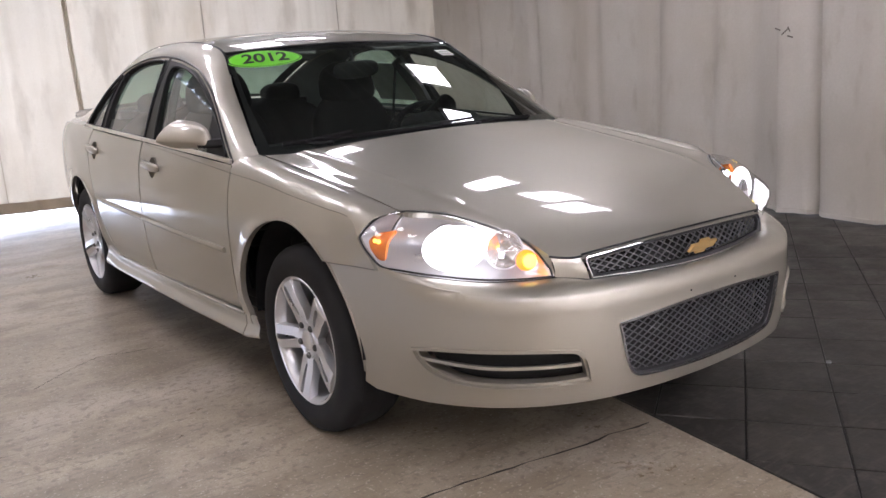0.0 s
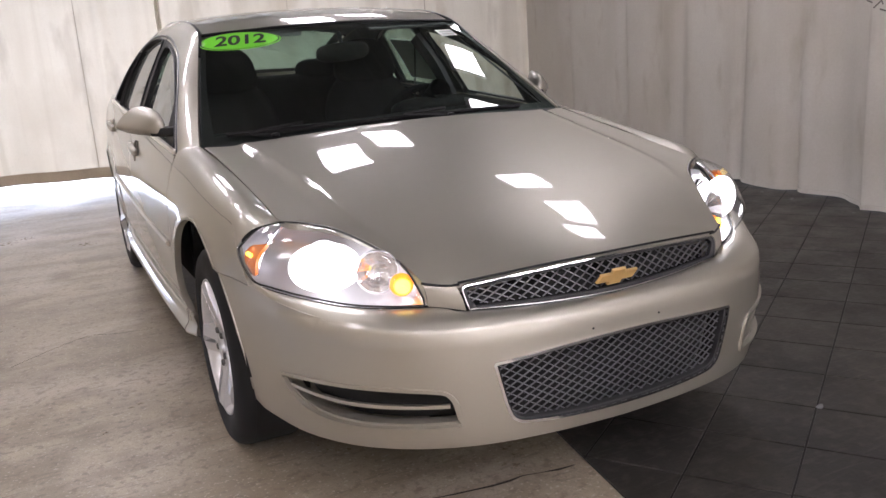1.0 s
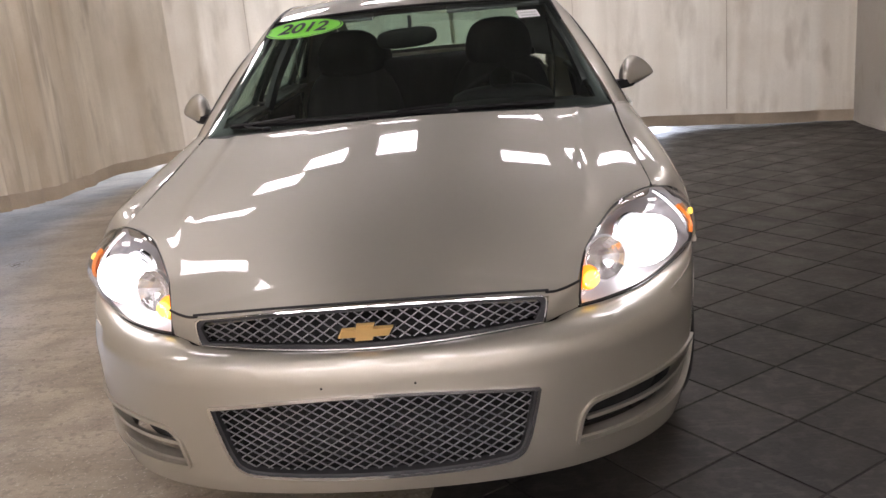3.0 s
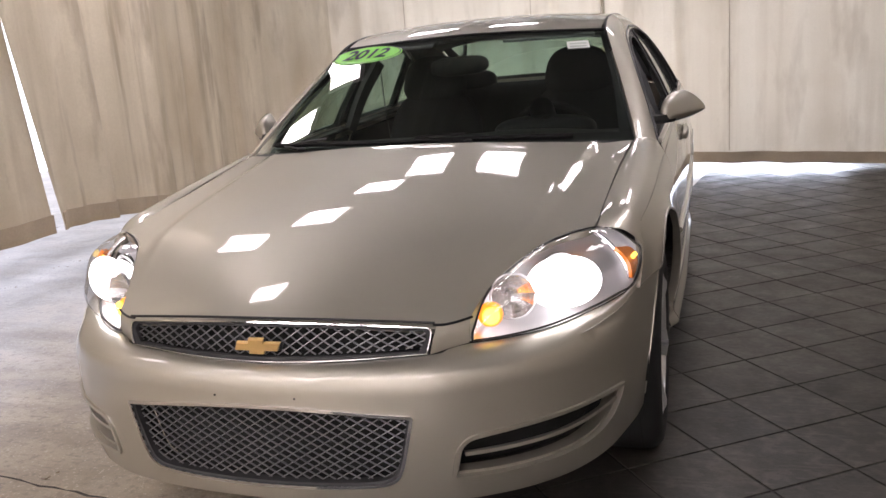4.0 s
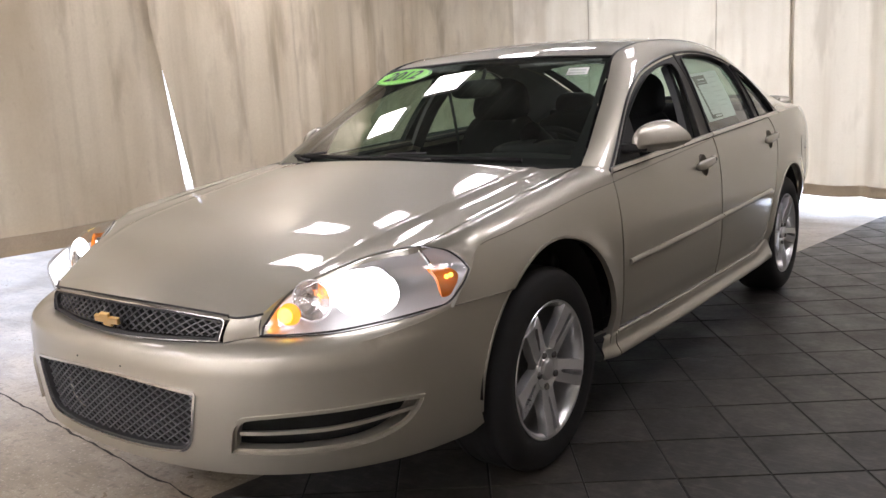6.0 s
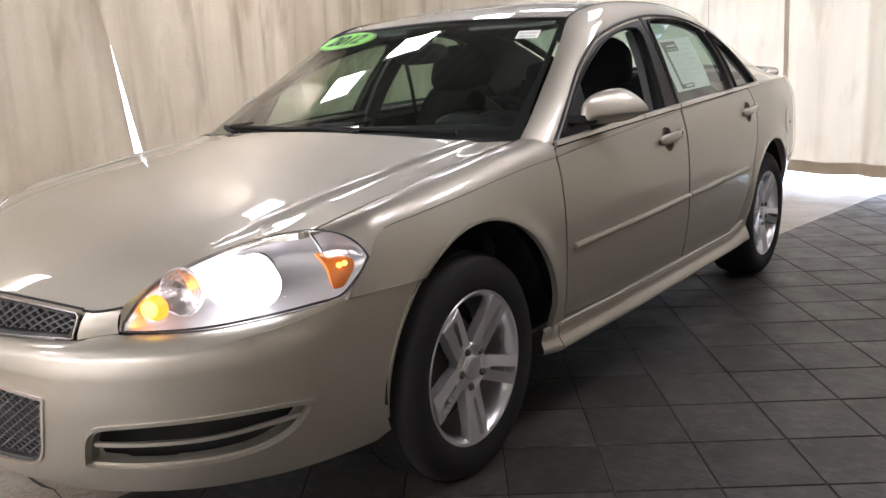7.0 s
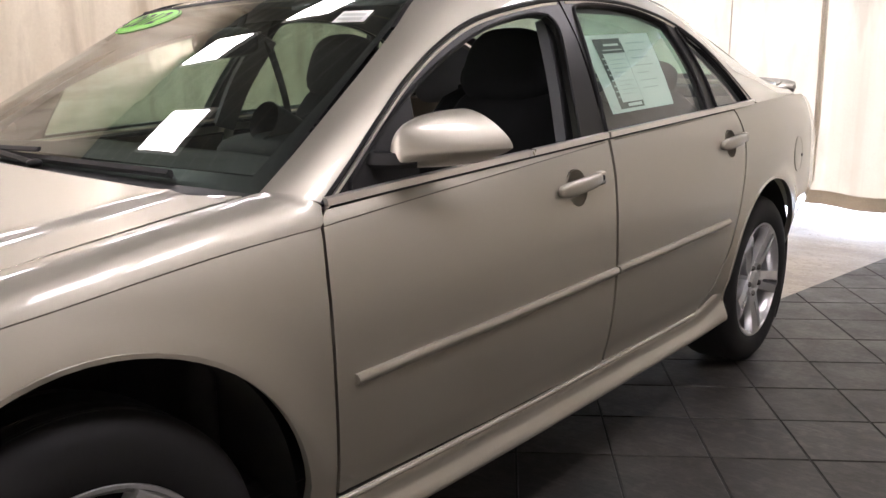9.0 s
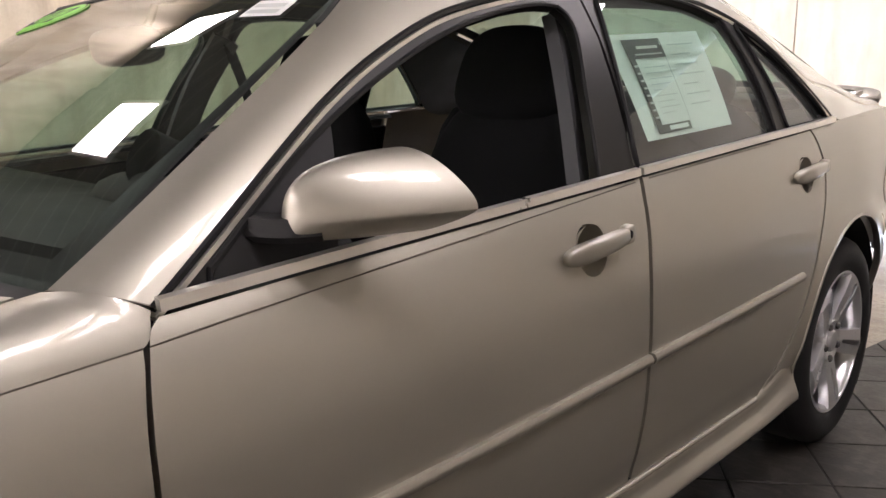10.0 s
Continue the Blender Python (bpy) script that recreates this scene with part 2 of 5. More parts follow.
shield = loft(SHIELD_LO, SHIELD_HI, (0, -.012, .018))
ROOF_MID = Spl([(.9, 1.300), (1.085, 1.367), (1.25, 1.414), (1.5, 1.450), (1.8, 1.460), (2.1, 1.452), (2.4, 1.425), (2.6, 1.394)])
ROOF_EDGE = Spl([(.9, 1.28), (1.08, 1.343), (1.25, 1.388), (1.5, 1.418), (1.8, 1.427), (2.1, 1.418), (2.4, 1.382), (2.6, 1.345)])


def roof(x, y):
    x, y = np.broadcast_arrays(np.asarray(x, float), np.asarray(y, float))
    r = np.abs(x) / .585
    return np.stack([x, y, ROOF_MID(y) + (ROOF_EDGE(y) - ROOF_MID(y)) * r ** 2.3], -1)


# ---- mesh helpers; a shape is (vertices, faces, normals or None) ----
def inside(P, loop):
    x, y = P[:, 0], P[:, 1]
    c = np.zeros(len(P), bool)
    for (x0, y0), (x1, y1) in zip(loop, np.roll(loop, -1, 0)):
        if y0 != y1:
            c ^= ((y0 > y) != (y1 > y)) & (x < (x1 - x0) * (y - y0) / (y1 - y0) + x0)
    return c


def patch(loops, surf, step=.03, thick=.012, out=None, lift=0.0):
    """A panel: an outline (and holes) in a surface's own two coordinates, laid on it, with its edge turned in by thick."""
    su, sv = step if isinstance(step, tuple) else (step, step)
    rings = []
    for l in loops:
        l = np.array(l, float) / (su, sv)
        r = []
        for a, b in zip(l, np.roll(l, -1, 0)):
            n = max(1, int(math.ceil(np.linalg.norm(b - a) / .9)))
            r += [a + (b - a) * k / n for k in range(n)] if np.linalg.norm(b - a) > 1e-6 else []
        rings.append(np.array(r))
    pts, edges = [], []
    for r in rings:
        k = len(pts)
        pts += list(r)
        edges += [(k + i, k + (i + 1) % len(r)) for i in range(len(r))]
    lo, hi = rings[0].min(0), rings[0].max(0)
    g = np.stack(np.meshgrid(np.arange(lo[0] + .5, hi[0], 1), np.arange(lo[1] + .5, hi[1], 1)), -1).reshape(-1, 2)
    if len(g):
        g = g[inside(g, rings[0])]
        for r in rings[1:]:
            g = g[~inside(g, r)]
        edge = np.vstack(rings)
        if len(g):
            far = np.array([np.min(((edge - p) ** 2).sum(1)) for p in g]) > .25
            pts += list(g[far])
    res = delaunay_2d_cdt([Vector(p) for p in pts], edges, [], 0, 1e-5)
    P = np.array([tuple(v) for v in res[0]])
    F = np.array([f for f in res[2] if len(f) == 3])
    c = P[F].mean(1)
    keep = inside(c, rings[0])
    for r in rings[1:]:
        keep &= ~inside(c, r)
    F = F[keep]
    U, V = P[:, 0] * su, P[:, 1] * sv
    X = surf(U, V)
    e = np.array((su, sv)) * .15
    N = np.cross(surf(U + e[0], V) - surf(U - e[0], V), surf(U, V + e[1]) - surf(U, V - e[1]))
    N /= np.linalg.norm(N, axis=1)[:, None] + 1e-12
    if out is None:
        out = X.mean(0) - np.array((0, 1.5, .6))
    if (N @ np.array(out)).mean() < 0:
        N, F = -N, F
    t = X[F]
    fn = np.cross(t[:, 1] - t[:, 0], t[:, 2] - t[:, 0])
    bad = (fn * N[F[:, 0]]).sum(1) < 0
    F[bad] = F[bad][:, ::-1]
    X = X + N * lift
    verts, faces, norms = X, [tuple(f) for f in F], N
    if thick:
        seen = {}
        for f in faces:
            for i in range(3):
                a, b = f[i], f[(i + 1) % 3]
                seen[(a, b)] = 1
        rim = [(a, b) for a, b in seen if (b, a) not in seen]
        top, low, nn, ff = [], [], [], []
        k = len(X)
        for a, b in rim:
            s = np.cross(X[b] - X[a], N[a])
            s /= np.linalg.norm(s) + 1e-12
            top += [X[a], X[b], X[b] - N[b] * thick, X[a] - N[a] * thick]
            nn += [s] * 4
            ff.append((k + 3, k + 2, k + 1, k))
            k += 4
        if top:
            verts, norms = np.vstack([X, np.array(top)]), np.vstack([N, np.array(nn)])
            faces = faces + ff
    return verts, faces, norms


def mir(s):
    v, f, n = s
    k = np.array((-1, 1, 1))
    return v * k, [tuple(reversed(a)) for a in f], None if n is None else n * k


def join(*shapes):
    V, F, N, k = [], [], [], 0
    some = all(s[2] is not None for s in shapes)
    for v, f, n in shapes:
        V.append(np.asarray(v, float))
        F += [tuple(i + k for i in a) for a in f]
        N.append(n)
        k += len(v)
    return np.vstack(V), F, np.vstack(N) if some else None


def moved(s, m):
    v, f, n = s
    a = np.array(m)
    return np.asarray(v) @ a[:3, :3].T + a[:3, 3], f, None if n is None else n @ np.linalg.inv(a[:3, :3])


def mesh_of(name, s, mat, soft=True, angle=None):
    v, f, n = s
    me = bpy.data.meshes.new(name)
    me.from_pydata([tuple(p) for p in v], [], [tuple(int(i) for i in a) for a in f])
    me.materials.append(mat)
    if soft:
        me.polygons.foreach_set("use_smooth", [True] * len(me.polygons))
    if n is not None:
        me.normals_split_custom_set_from_vertices([tuple(p) for p in n])
    elif soft:
        me.set_sharp_from_angle(angle=radians(angle or 40))
    return me


def part(name, s, mat, parent=None, label="", soft=True, angle=None):
    """One mesh object under a thing or a part."""
    ob = new(name, mesh_of(name, s, mat, soft, angle))
    if parent is not None:
        ob.parent = parent
    if label:
        ob["label"] = label
    return ob


def thing(name, label, category, at=(0, 0, 0), group="", kind=""):
    ob = new(name)
    ob.empty_display_size = .1
    ob.location = at
    return tagged(ob, label, category, group, kind)


def rbox(size, at=(0, 0, 0), r=.02, seg=3, turn=(0, 0, 0)):
    """A box with rounded edges."""
    bm = bmesh.new()
    bmesh.ops.create_cube(bm, size=1)
    for v in bm.verts:
        v.co = Vector((v.co.x * size[0], v.co.y * size[1], v.co.z * size[2]))
    if r:
        bmesh.ops.bevel(bm, geom=bm.edges[:], offset=min(r, min(size) * .49), segments=seg, affect="EDGES", profile=.5)
    m = pose(*at, *turn)
    v = np.array([tuple(m @ x.co) for x in bm.verts])
    f = [tuple(x.index for x in a.verts) for a in bm.faces]
    bm.free()
    return v, f, None


def blob(size, at=(0, 0, 0), power=2.6, turn=(0, 0, 0), nu=28, nv=16, shape=None):
    """A rounded cushion: a super-ellipsoid, which shape() may bend."""
    v, f = [], []
    for j in range(nv + 1):
        b = math.pi * (j / nv - .5)
        for i in range(nu):
            a = 2 * math.pi * i / nu
            q = [math.cos(b) * math.cos(a), math.cos(b) * math.sin(a), math.sin(b)]
            l = sum(abs(c) ** power for c in q) ** (1 / power)
            p = [c / l for c in q]
            if shape:
                p = shape(*p)
            v.append([p[k] * size[k] / 2 for k in range(3)])
    for j in range(nv):
        for i in range(nu):
            a, b = j * nu + i, j * nu + (i + 1) % nu
            f.append((a, b, b + nu, a + nu))
    m = np.array(pose(*at, *turn))
    return np.array(v) @ m[:3, :3].T + m[:3, 3], f, None


def sweep(path, section, closed=False, up=(0, 0, 1), cap=True):
    """A bar along a line; section: points (sideways, upwards)."""
    P = np.array(path, float)
    n, k = len(P), len(section)
    T = np.roll(P, -1, 0) - np.roll(P, 1, 0)
    if not closed:
        T[0], T[-1] = P[1] - P[0], P[-1] - P[-2]
    T /= np.linalg.norm(T, axis=1)[:, None] + 1e-12
    up = np.broadcast_to(np.array(up, float), P.shape)
    S = np.cross(T, up)
    S /= np.linalg.norm(S, axis=1)[:, None] + 1e-12
    W = np.cross(S, T)
    v = np.concatenate([(P + S * a + W * b)[:, None] for a, b in section], 1).reshape(-1, 3)
    f = []
    for i in range(n if closed else n - 1):
        j = (i + 1) % n
        for a in range(k):
            b = (a + 1) % k
            f.append((i * k + a, i * k + b, j * k + b, j * k + a))
    if not closed and cap:
        f += [tuple(reversed(range(k))), tuple(range((n - 1) * k, n * k))]
    return v, f, None


def ring_of(rx, ry=None, n=10):
    ry = ry or rx
    return [(rx * math.cos(2 * math.pi * i / n), ry * math.sin(2 * math.pi * i / n)) for i in range(n)]


def turned(profile, n=64, a0=None, a1=None):
    """A body of revolution about x; profile: points (along the axis, radius). With a0 and a1 only that part of the turn, from the top."""
    v, f = [], []
    whole = a0 is None
    for i in range(n if whole else n + 1):
        a = 2 * math.pi * i / n if whole else radians(90 + a0 + (a1 - a0) * i / n)
        for x, r in profile:
            v.append((x, r * math.cos(a), r * math.sin(a)))
    k = len(profile)
    for i in range(n):
        j = (i + 1) % n if whole else i + 1
        for a in range(k - 1):
            f.append((i * k + a, i * k + a + 1, j * k + a + 1, j * k + a))
    return np.array(v), f, None


def prism(outline, lo, hi, axis=0, edge=.0):
    """An outline (two coordinates) drawn out along an axis from lo to hi, with the upper edge eased."""
    o = np.array(outline, float)
    n = len(o)
    c = o.mean(0)
    rows = [(o, lo), (o, hi - edge), (c + (o - c) * (1 - edge / (np.abs(o - c).max() + 1e-9)), hi)] if edge else [(o, lo), (o, hi)]
    v = []
    for q, h in rows:
        for p in q:
            t = [p[0], p[1]]
            t.insert(axis, h)
            v.append(t)
    f = []
    for r in range(len(rows) - 1):
        for i in range(n):
            j = (i + 1) % n
            f.append((r * n + i, r * n + j, (r + 1) * n + j, (r + 1) * n + i))
    f += [tuple(reversed(range(n))), tuple(range((len(rows) - 1) * n, len(rows) * n))]
    return np.array(v), f, None


def poly(*runs):
    """A closed outline of rounded runs that meet in corners."""
    out = []
    for r in runs:
        p = cat(r, 8) if len(r) > 2 else np.array(r, float)
        out += [q for q in p if not out or np.linalg.norm(q - out[-1]) > 1e-4]
    if np.linalg.norm(out[0] - out[-1]) < 1e-4:
        out.pop()
    return np.array(out)


def arc(cy, cz, r, a0, a1, n=28):
    return [(cy + r * math.cos(radians(a)), cz + r * math.sin(radians(a))) for a in np.linspace(a0, a1, n)]


def loft_pairs(lo, hi, bulge, n=10):
    """A surface between two lines given by matching points."""
    a, b = cat(lo, n), cat(hi, n)
    t = np.linspace(0, 1, len(a))

    def surf(u, v):
        u, v = np.broadcast_arrays(np.asarray(u, float), np.asarray(v, float))
        p = np.stack([np.interp(u, t, a[:, k]) for k in range(3)], -1)
        q = np.stack([np.interp(u, t, b[:, k]) for k in range(3)], -1)
        return p + (q - p) * v[..., None] + 4 * (v * (1 - v))[..., None] * np.array(bulge)
    return surf


SQUARE = [(0, 0), (1, 0), (1, 1), (0, 1)]


# ---- the bay: floor, curtains, ceiling ----
CONCRETE = material("worn_painted_concrete", (.42, .362, .275), rough=.36, vary=.07, scale=2.2, fine=45, tint2=(.31, .262, .195), rvary=.3, bump=.12, distance=.001)


def stained(m, specs):
    """Adds stains of their own shape: noise stretched by (sx, sy, sz), where it is high, mixes in a colour."""
    nt = m.node_tree
    b = nt.nodes["Principled BSDF"]
    src = b.inputs["Base Color"].links[0].from_socket
    co = nt.nodes.new("ShaderNodeTexCoord")
    for (sx, sy, sz), lo, hi, amount, color, detail in specs:
        mp, nz, mr, mx = (nt.nodes.new(k) for k in ("ShaderNodeMapping", "ShaderNodeTexNoise", "ShaderNodeMapRange", "ShaderNodeMix"))
        mp.inputs["Scale"].default_value = (sx, sy, sz)
        mp.inputs["Location"].default_value = (sx * 1.7, sy * .9, sz * 2.3)
        nz.inputs["Scale"].default_value, nz.inputs["Detail"].default_value = 1, detail
        mr.inputs["From Min"].default_value, mr.inputs["From Max"].default_value, mr.inputs["To Max"].default_value = lo, hi, amount
        mx.data_type, mx.blend_type = "RGBA", "MIX"
        nt.links.new(co.outputs["Object"], mp.inputs["Vector"])
        nt.links.new(mp.outputs["Vector"], nz.inputs["Vector"])
        nt.links.new(nz.outputs["Fac"], mr.inputs["Value"])
        nt.links.new(mr.outputs["Result"], mx.inputs[0])
        nt.links.new(src, mx.inputs[6])
        mx.inputs[7].default_value = (*color, 1)
        src = mx.outputs[2]
    nt.links.new(src, b.inputs["Base Color"])


stained(CONCRETE, [((.8, .8, 1), .42, .60, .6, (.225, .185, .132), 6), ((1.6, 7, 1), .48, .62, .6, (.20, .163, .114), 7), ((4.2, 4.2, 1), .50, .62, .55, (.19, .153, .105), 8), ((1.5, 2.5, 1), .54, .66, .55, (.47, .415, .345), 6), ((34, 34, 1), .55, .66, .6, (.15, .122, .092), 5), ((9, 60, 1), .60, .68, .5, (.14, .115, .09), 4), ((150, 150, 1), .54, .68, .5, (.17, .14, .11), 2), ((85, 85, 1), .60, .70, .6, (.50, .45, .38), 3)])
TILE = material("dark_slate_tile", (0.0235, 0.0217, 0.0197), rough=.42, spec=.24, vary=.35, scale=5, fine=60, bump=.55, tint2=(0.0199, 0.0185, 0.0170), rvary=.3, distance=.003)
stained(TILE, [((1.3, 1.3, 1), .44, .62, .55, (0.0383, 0.0346, 0.0294), 6), ((4.5, 3.0, 1), .47, .62, .6, (0.0500, 0.0448, 0.0375), 8), ((22, 22, 1), .50, .64, .5, (0.0647, 0.0574, 0.0485), 6), ((9, 70, 1), .56, .68, .45, (0.0706, 0.0633, 0.0545), 4), ((120, 120, 1), .56, .70, .4, (0.0089, 0.0083, 0.0074), 3)])
tn = TILE.node_tree
where = tn.nodes.new("ShaderNodeNewGeometry")
for link in list(tn.links):
    if link.from_node.bl_idname == "ShaderNodeTexCoord":
        tn.links.new(where.outputs["Position"], link.to_socket)
tb = tn.nodes["Principled BSDF"]
tin, tmr, tmu = tn.nodes.new("ShaderNodeObjectInfo"), tn.nodes.new("ShaderNodeMapRange"), tn.nodes.new("ShaderNodeMix")
tmr.inputs["To Min"].default_value, tmr.inputs["To Max"].default_value = .72, 1.25
tmu.data_type, tmu.blend_type = "RGBA", "MULTIPLY"
tmu.inputs[0].default_value = 1.0
tn.links.new(tin.outputs["Random"], tmr.inputs["Value"])
tn.links.new(tb.inputs["Base Color"].links[0].from_socket, tmu.inputs[6])
tn.links.new(tmr.outputs["Result"], tmu.inputs[7])
tn.links.new(tmu.outputs[2], tb.inputs["Base Color"])
GROUT = material("tile_grout", (.0065, .006, .0056), rough=.8, vary=.3)
CANVAS = material("soiled_canvas", (.72, .658, .55), rough=.85, vary=.04, scale=1.2, fine=60, bump=.15, tint2=(.67, .60, .485))
stained(CANVAS, [((2.2, 2.2, .22), .46, .68, .48, (.50, .42, .30), 5), ((9, 9, .4), .52, .70, .32, (.44, .36, .25), 6), ((1.1, 1.1, .9), .50, .70, .5, (.45, .35, .22), 7), ((4, 4, 1.1), .56, .68, .5, (.36, .28, .18), 8), ((30, 30, 14), .64, .78, .14, (.30, .24, .16), 4)])
SOILED = material("brown_soiled_canvas", (0.700, 0.634, 0.510), rough=.85, vary=.05, scale=1.2, fine=60, bump=.15, tint2=(0.612, 0.543, 0.415))
stained(SOILED, [((2.2, 2.2, .22), .44, .66, .6, (0.430, 0.362, 0.248), 5), ((9, 9, .4), .50, .68, .4, (0.375, 0.312, 0.210), 6), ((1.1, 1.1, .9), .48, .68, .6, (0.372, 0.296, 0.186), 7), ((4, 4, 1.1), .54, .66, .6, (0.285, 0.226, 0.150), 8), ((30, 30, 14), .62, .76, .2, (0.293, 0.232, 0.159), 4)])
CLEAN = material("white_canvas", (.55, .52, .465), rough=.85, vary=.04, scale=1.2, fine=60, bump=.15, tint2=(.49, .46, .40))
stained(CLEAN, [((1.3, 1.3, .9), .46, .68, .45, (.42, .375, .30), 6), ((2.2, 2.2, .4), .52, .70, .4, (.40, .35, .275), 6), ((6, 6, 2.4), .58, .72, .4, (.34, .29, .22), 7)])
WALLPAINT = material("white_wall_paint", (.80, .78, .75), rough=.7, vary=.04, scale=1.5, fine=60)
HEMCLOTH = material("canvas_hem", (.42, .35, .26), rough=.9, vary=.18, scale=3, fine=80, bump=.2)
METAL = material("corrugated_ceiling", (.078, .092, .080), rough=.45, metal=.3, vary=.2, scale=2)
FIXTURE = material("white_fixture", (.75, .75, .75), rough=.4, vary=.05)
PANEL = glow("led_panel", (1.0, .937, .94), 25 * LAMP_POWER)
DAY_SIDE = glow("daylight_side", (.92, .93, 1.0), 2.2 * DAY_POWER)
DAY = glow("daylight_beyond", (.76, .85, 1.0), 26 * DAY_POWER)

floor = part("floor", rbox((26, 26, .2), (0, 2, -.1), 0), CONCRETE, None, "", False)
tagged(floor, "worn beige painted concrete floor with cracks", "floor", kind="structure")


RIGHT = [(3.45, -6.2), (3.32, -3), (3.34, 0), (3.46, 1.0), (3.62, 2.3), (3.73, 3.6), (3.80, 5.2), (3.83, 5.55), (3.84, 5.78)]
BACK = [(4.25, 5.55), (3.80, 5.72), (2.79, 5.95), (2.0, 6.05), (1.2, 6.17), (.5, 6.36), (-.1, 6.55), (-.85, 6.67), (-1.6, 6.72), (-2.35, 6.60), (-2.95, 6.22), (-3.3, 5.6), (-3.42, 5.0), (-3.2, 3.5), (-2.85, 2.2), (-2.60, 1.14)]
LEFT = [(-2.67, 1.23), (-2.62, .3), (-2.75, -.8), (-3.2, -2.2), (-3.5, -4), (-3.5, -6.2)]


def curtain(name, path, label, hem, seed, depth, gap=None, lowband=.10, broad=1.0, cloth=CANVAS, creases=()):
    """A hanging canvas with soft folds; hem(s, length) is its lower edge's height."""
    rnd = random.Random(seed)
    n = 240
    P = along(cat(path, 14), n)
    S = np.r_[0, np.cumsum(np.linalg.norm(np.diff(P, axis=0), axis=1))]
    T = np.gradient(P, axis=0)
    T /= np.linalg.norm(T, axis=1)[:, None]
    N = np.stack([-T[:, 1], T[:, 0]], 1)
    waves = [(rnd.uniform(.4, 1.3) * broad, rnd.uniform(0, 6.3), rnd.uniform(.3, 1)) for _ in range(9)]
    tucks = [(rnd.uniform(0, S[-1]), rnd.uniform(.03, .12) * broad, rnd.uniform(.3, 1.3)) for _ in range(int(S[-1] / .7 / broad))] + list(creases)
    rows = 16
    v = []
    for j in range(rows + 1):
        t = j / rows
        d = sum(a * np.sin(6.283 * S / w + p + .5 * t) for w, p, a in waves) / 4
        d = d + sum(-a * np.exp(-((S - c - .04 * math.sin(3 * t + c)) / w) ** 2) for c, w, a in tucks)
        d = d * depth * (.5 + .5 * (1 - t)) * (.6 + .8 * np.abs(np.sin(S * .7 + seed)))
        d = d * smooth(0, .5, S) * smooth(0, .5, S[-1] - S)
        lo = np.array([hem(s, S[-1]) for s in S])
        z = lo + (CEILING - lo) * t
        Q = P + N * d[:, None]
        if gap:
            Q = Q + T * (gap(S, S[-1]) * (1 - min(1, z[n // 2] / 1.65)))[:, None]
        v.append(np.stack([Q[:, 0], Q[:, 1], z], 1))
    v = np.array(v)
    F = [(j * n + i, j * n + i + 1, (j + 1) * n + i + 1, (j + 1) * n + i) for j in range(rows) for i in range(n - 1)]
    ob = part(name, (v.reshape(-1, 3), F, None), cloth, None, "", True, 80)
    tagged(ob, label, "curtain", kind="structure")
    e = v[0]
    part("hem", sweep(e + np.array((0, 0, lowband / 2)), [(-.006, -lowband / 2), (.006, -lowband / 2), (.006, lowband / 2), (-.006, lowband / 2)]), cloth if cloth is CLEAN else HEMCLOTH, ob, "stained lower hem")
    return ob


for cn in (CANVAS.node_tree, SOILED.node_tree):
    trl, cmx = cn.nodes.new("ShaderNodeBsdfTranslucent"), cn.nodes.new("ShaderNodeMixShader")
    trl.inputs["Color"].default_value = (.80, .70, .55, 1)
    cmx.inputs["Fac"].default_value = .07
    cn.links.new(cn.nodes["Principled BSDF"].outputs["BSDF"], cmx.inputs[1])
    cn.links.new(trl.outputs["BSDF"], cmx.inputs[2])
    cn.links.new(cmx.outputs["Shader"], cn.nodes["Material Output"].inputs["Surface"])

CREASES = [(5.2, .05, .9), (5.55, .07, -.6), (6.35, .045, .9), (6.9, .04, .8), (7.15, .06, -.7), (7.9, .05, .9), (8.5, .05, .8), (9.3, .06, 1.0), (10.2, .06, .9), (11.1, .05, .9)]
curtain("curtain_right", RIGHT, "soiled white canvas curtain hanging to the dark tiled floor", lambda s, l: .012, 3, .075, lowband=.03, broad=2.8, cloth=CLEAN, creases=CREASES)
SPLIT_AT = 10
first = along(cat(BACK[:SPLIT_AT + 1], 14), 240)
BACK_LONG = float(np.linalg.norm(np.diff(first, axis=0), axis=1).sum())
hem_back = lambda s, l: .012 + .060 * float(smooth(.5, 3.0, s)) + .04 * float(smooth(4.2, 7.0, s)) + .32 * float(smooth(8.9, 12.7, s))
curtain("curtain_back", BACK[:SPLIT_AT + 1], "stained cream canvas curtain with daylight under its hem", hem_back, 8, .05, None, .11)
curtain("curtain_corner", BACK[SPLIT_AT:], "brown-stained canvas curtain drawn round the corner to a bright gap", lambda s, l: hem_back(s + BACK_LONG, l), 11, .06, lambda s, l: -.37 * np.exp(-((l - s) / .6)), .11, cloth=SOILED)
curtain("curtain_left", LEFT, "brown-stained canvas curtain parted beside a bright gap", lambda s, l: .43, 15, .06, lambda s, l: -.20 * np.exp(-(s / .6)), .11, cloth=SOILED)
# Unseen white wall, set close to bounce light onto the front bumper.
wall = part("bounce_wall_south", rbox((7.4, .15, 3.3), (0, -5.0, 1.65), 0), WALLPAINT, None, "", False)
tagged(wall, "unseen white wall added to bounce light onto the car's front", "wall", kind="structure")

# Unseen wall added to cut off daylight right of the glowing backdrop.
wall = part("blocking_wall_north", rbox((2.7, .12, 3.3), (4.11, 9.4, 1.65), 0), WALLPAINT, None, "", False)
tagged(wall, "unseen plain wall added to block daylight right of the backdrop", "wall", kind="structure")

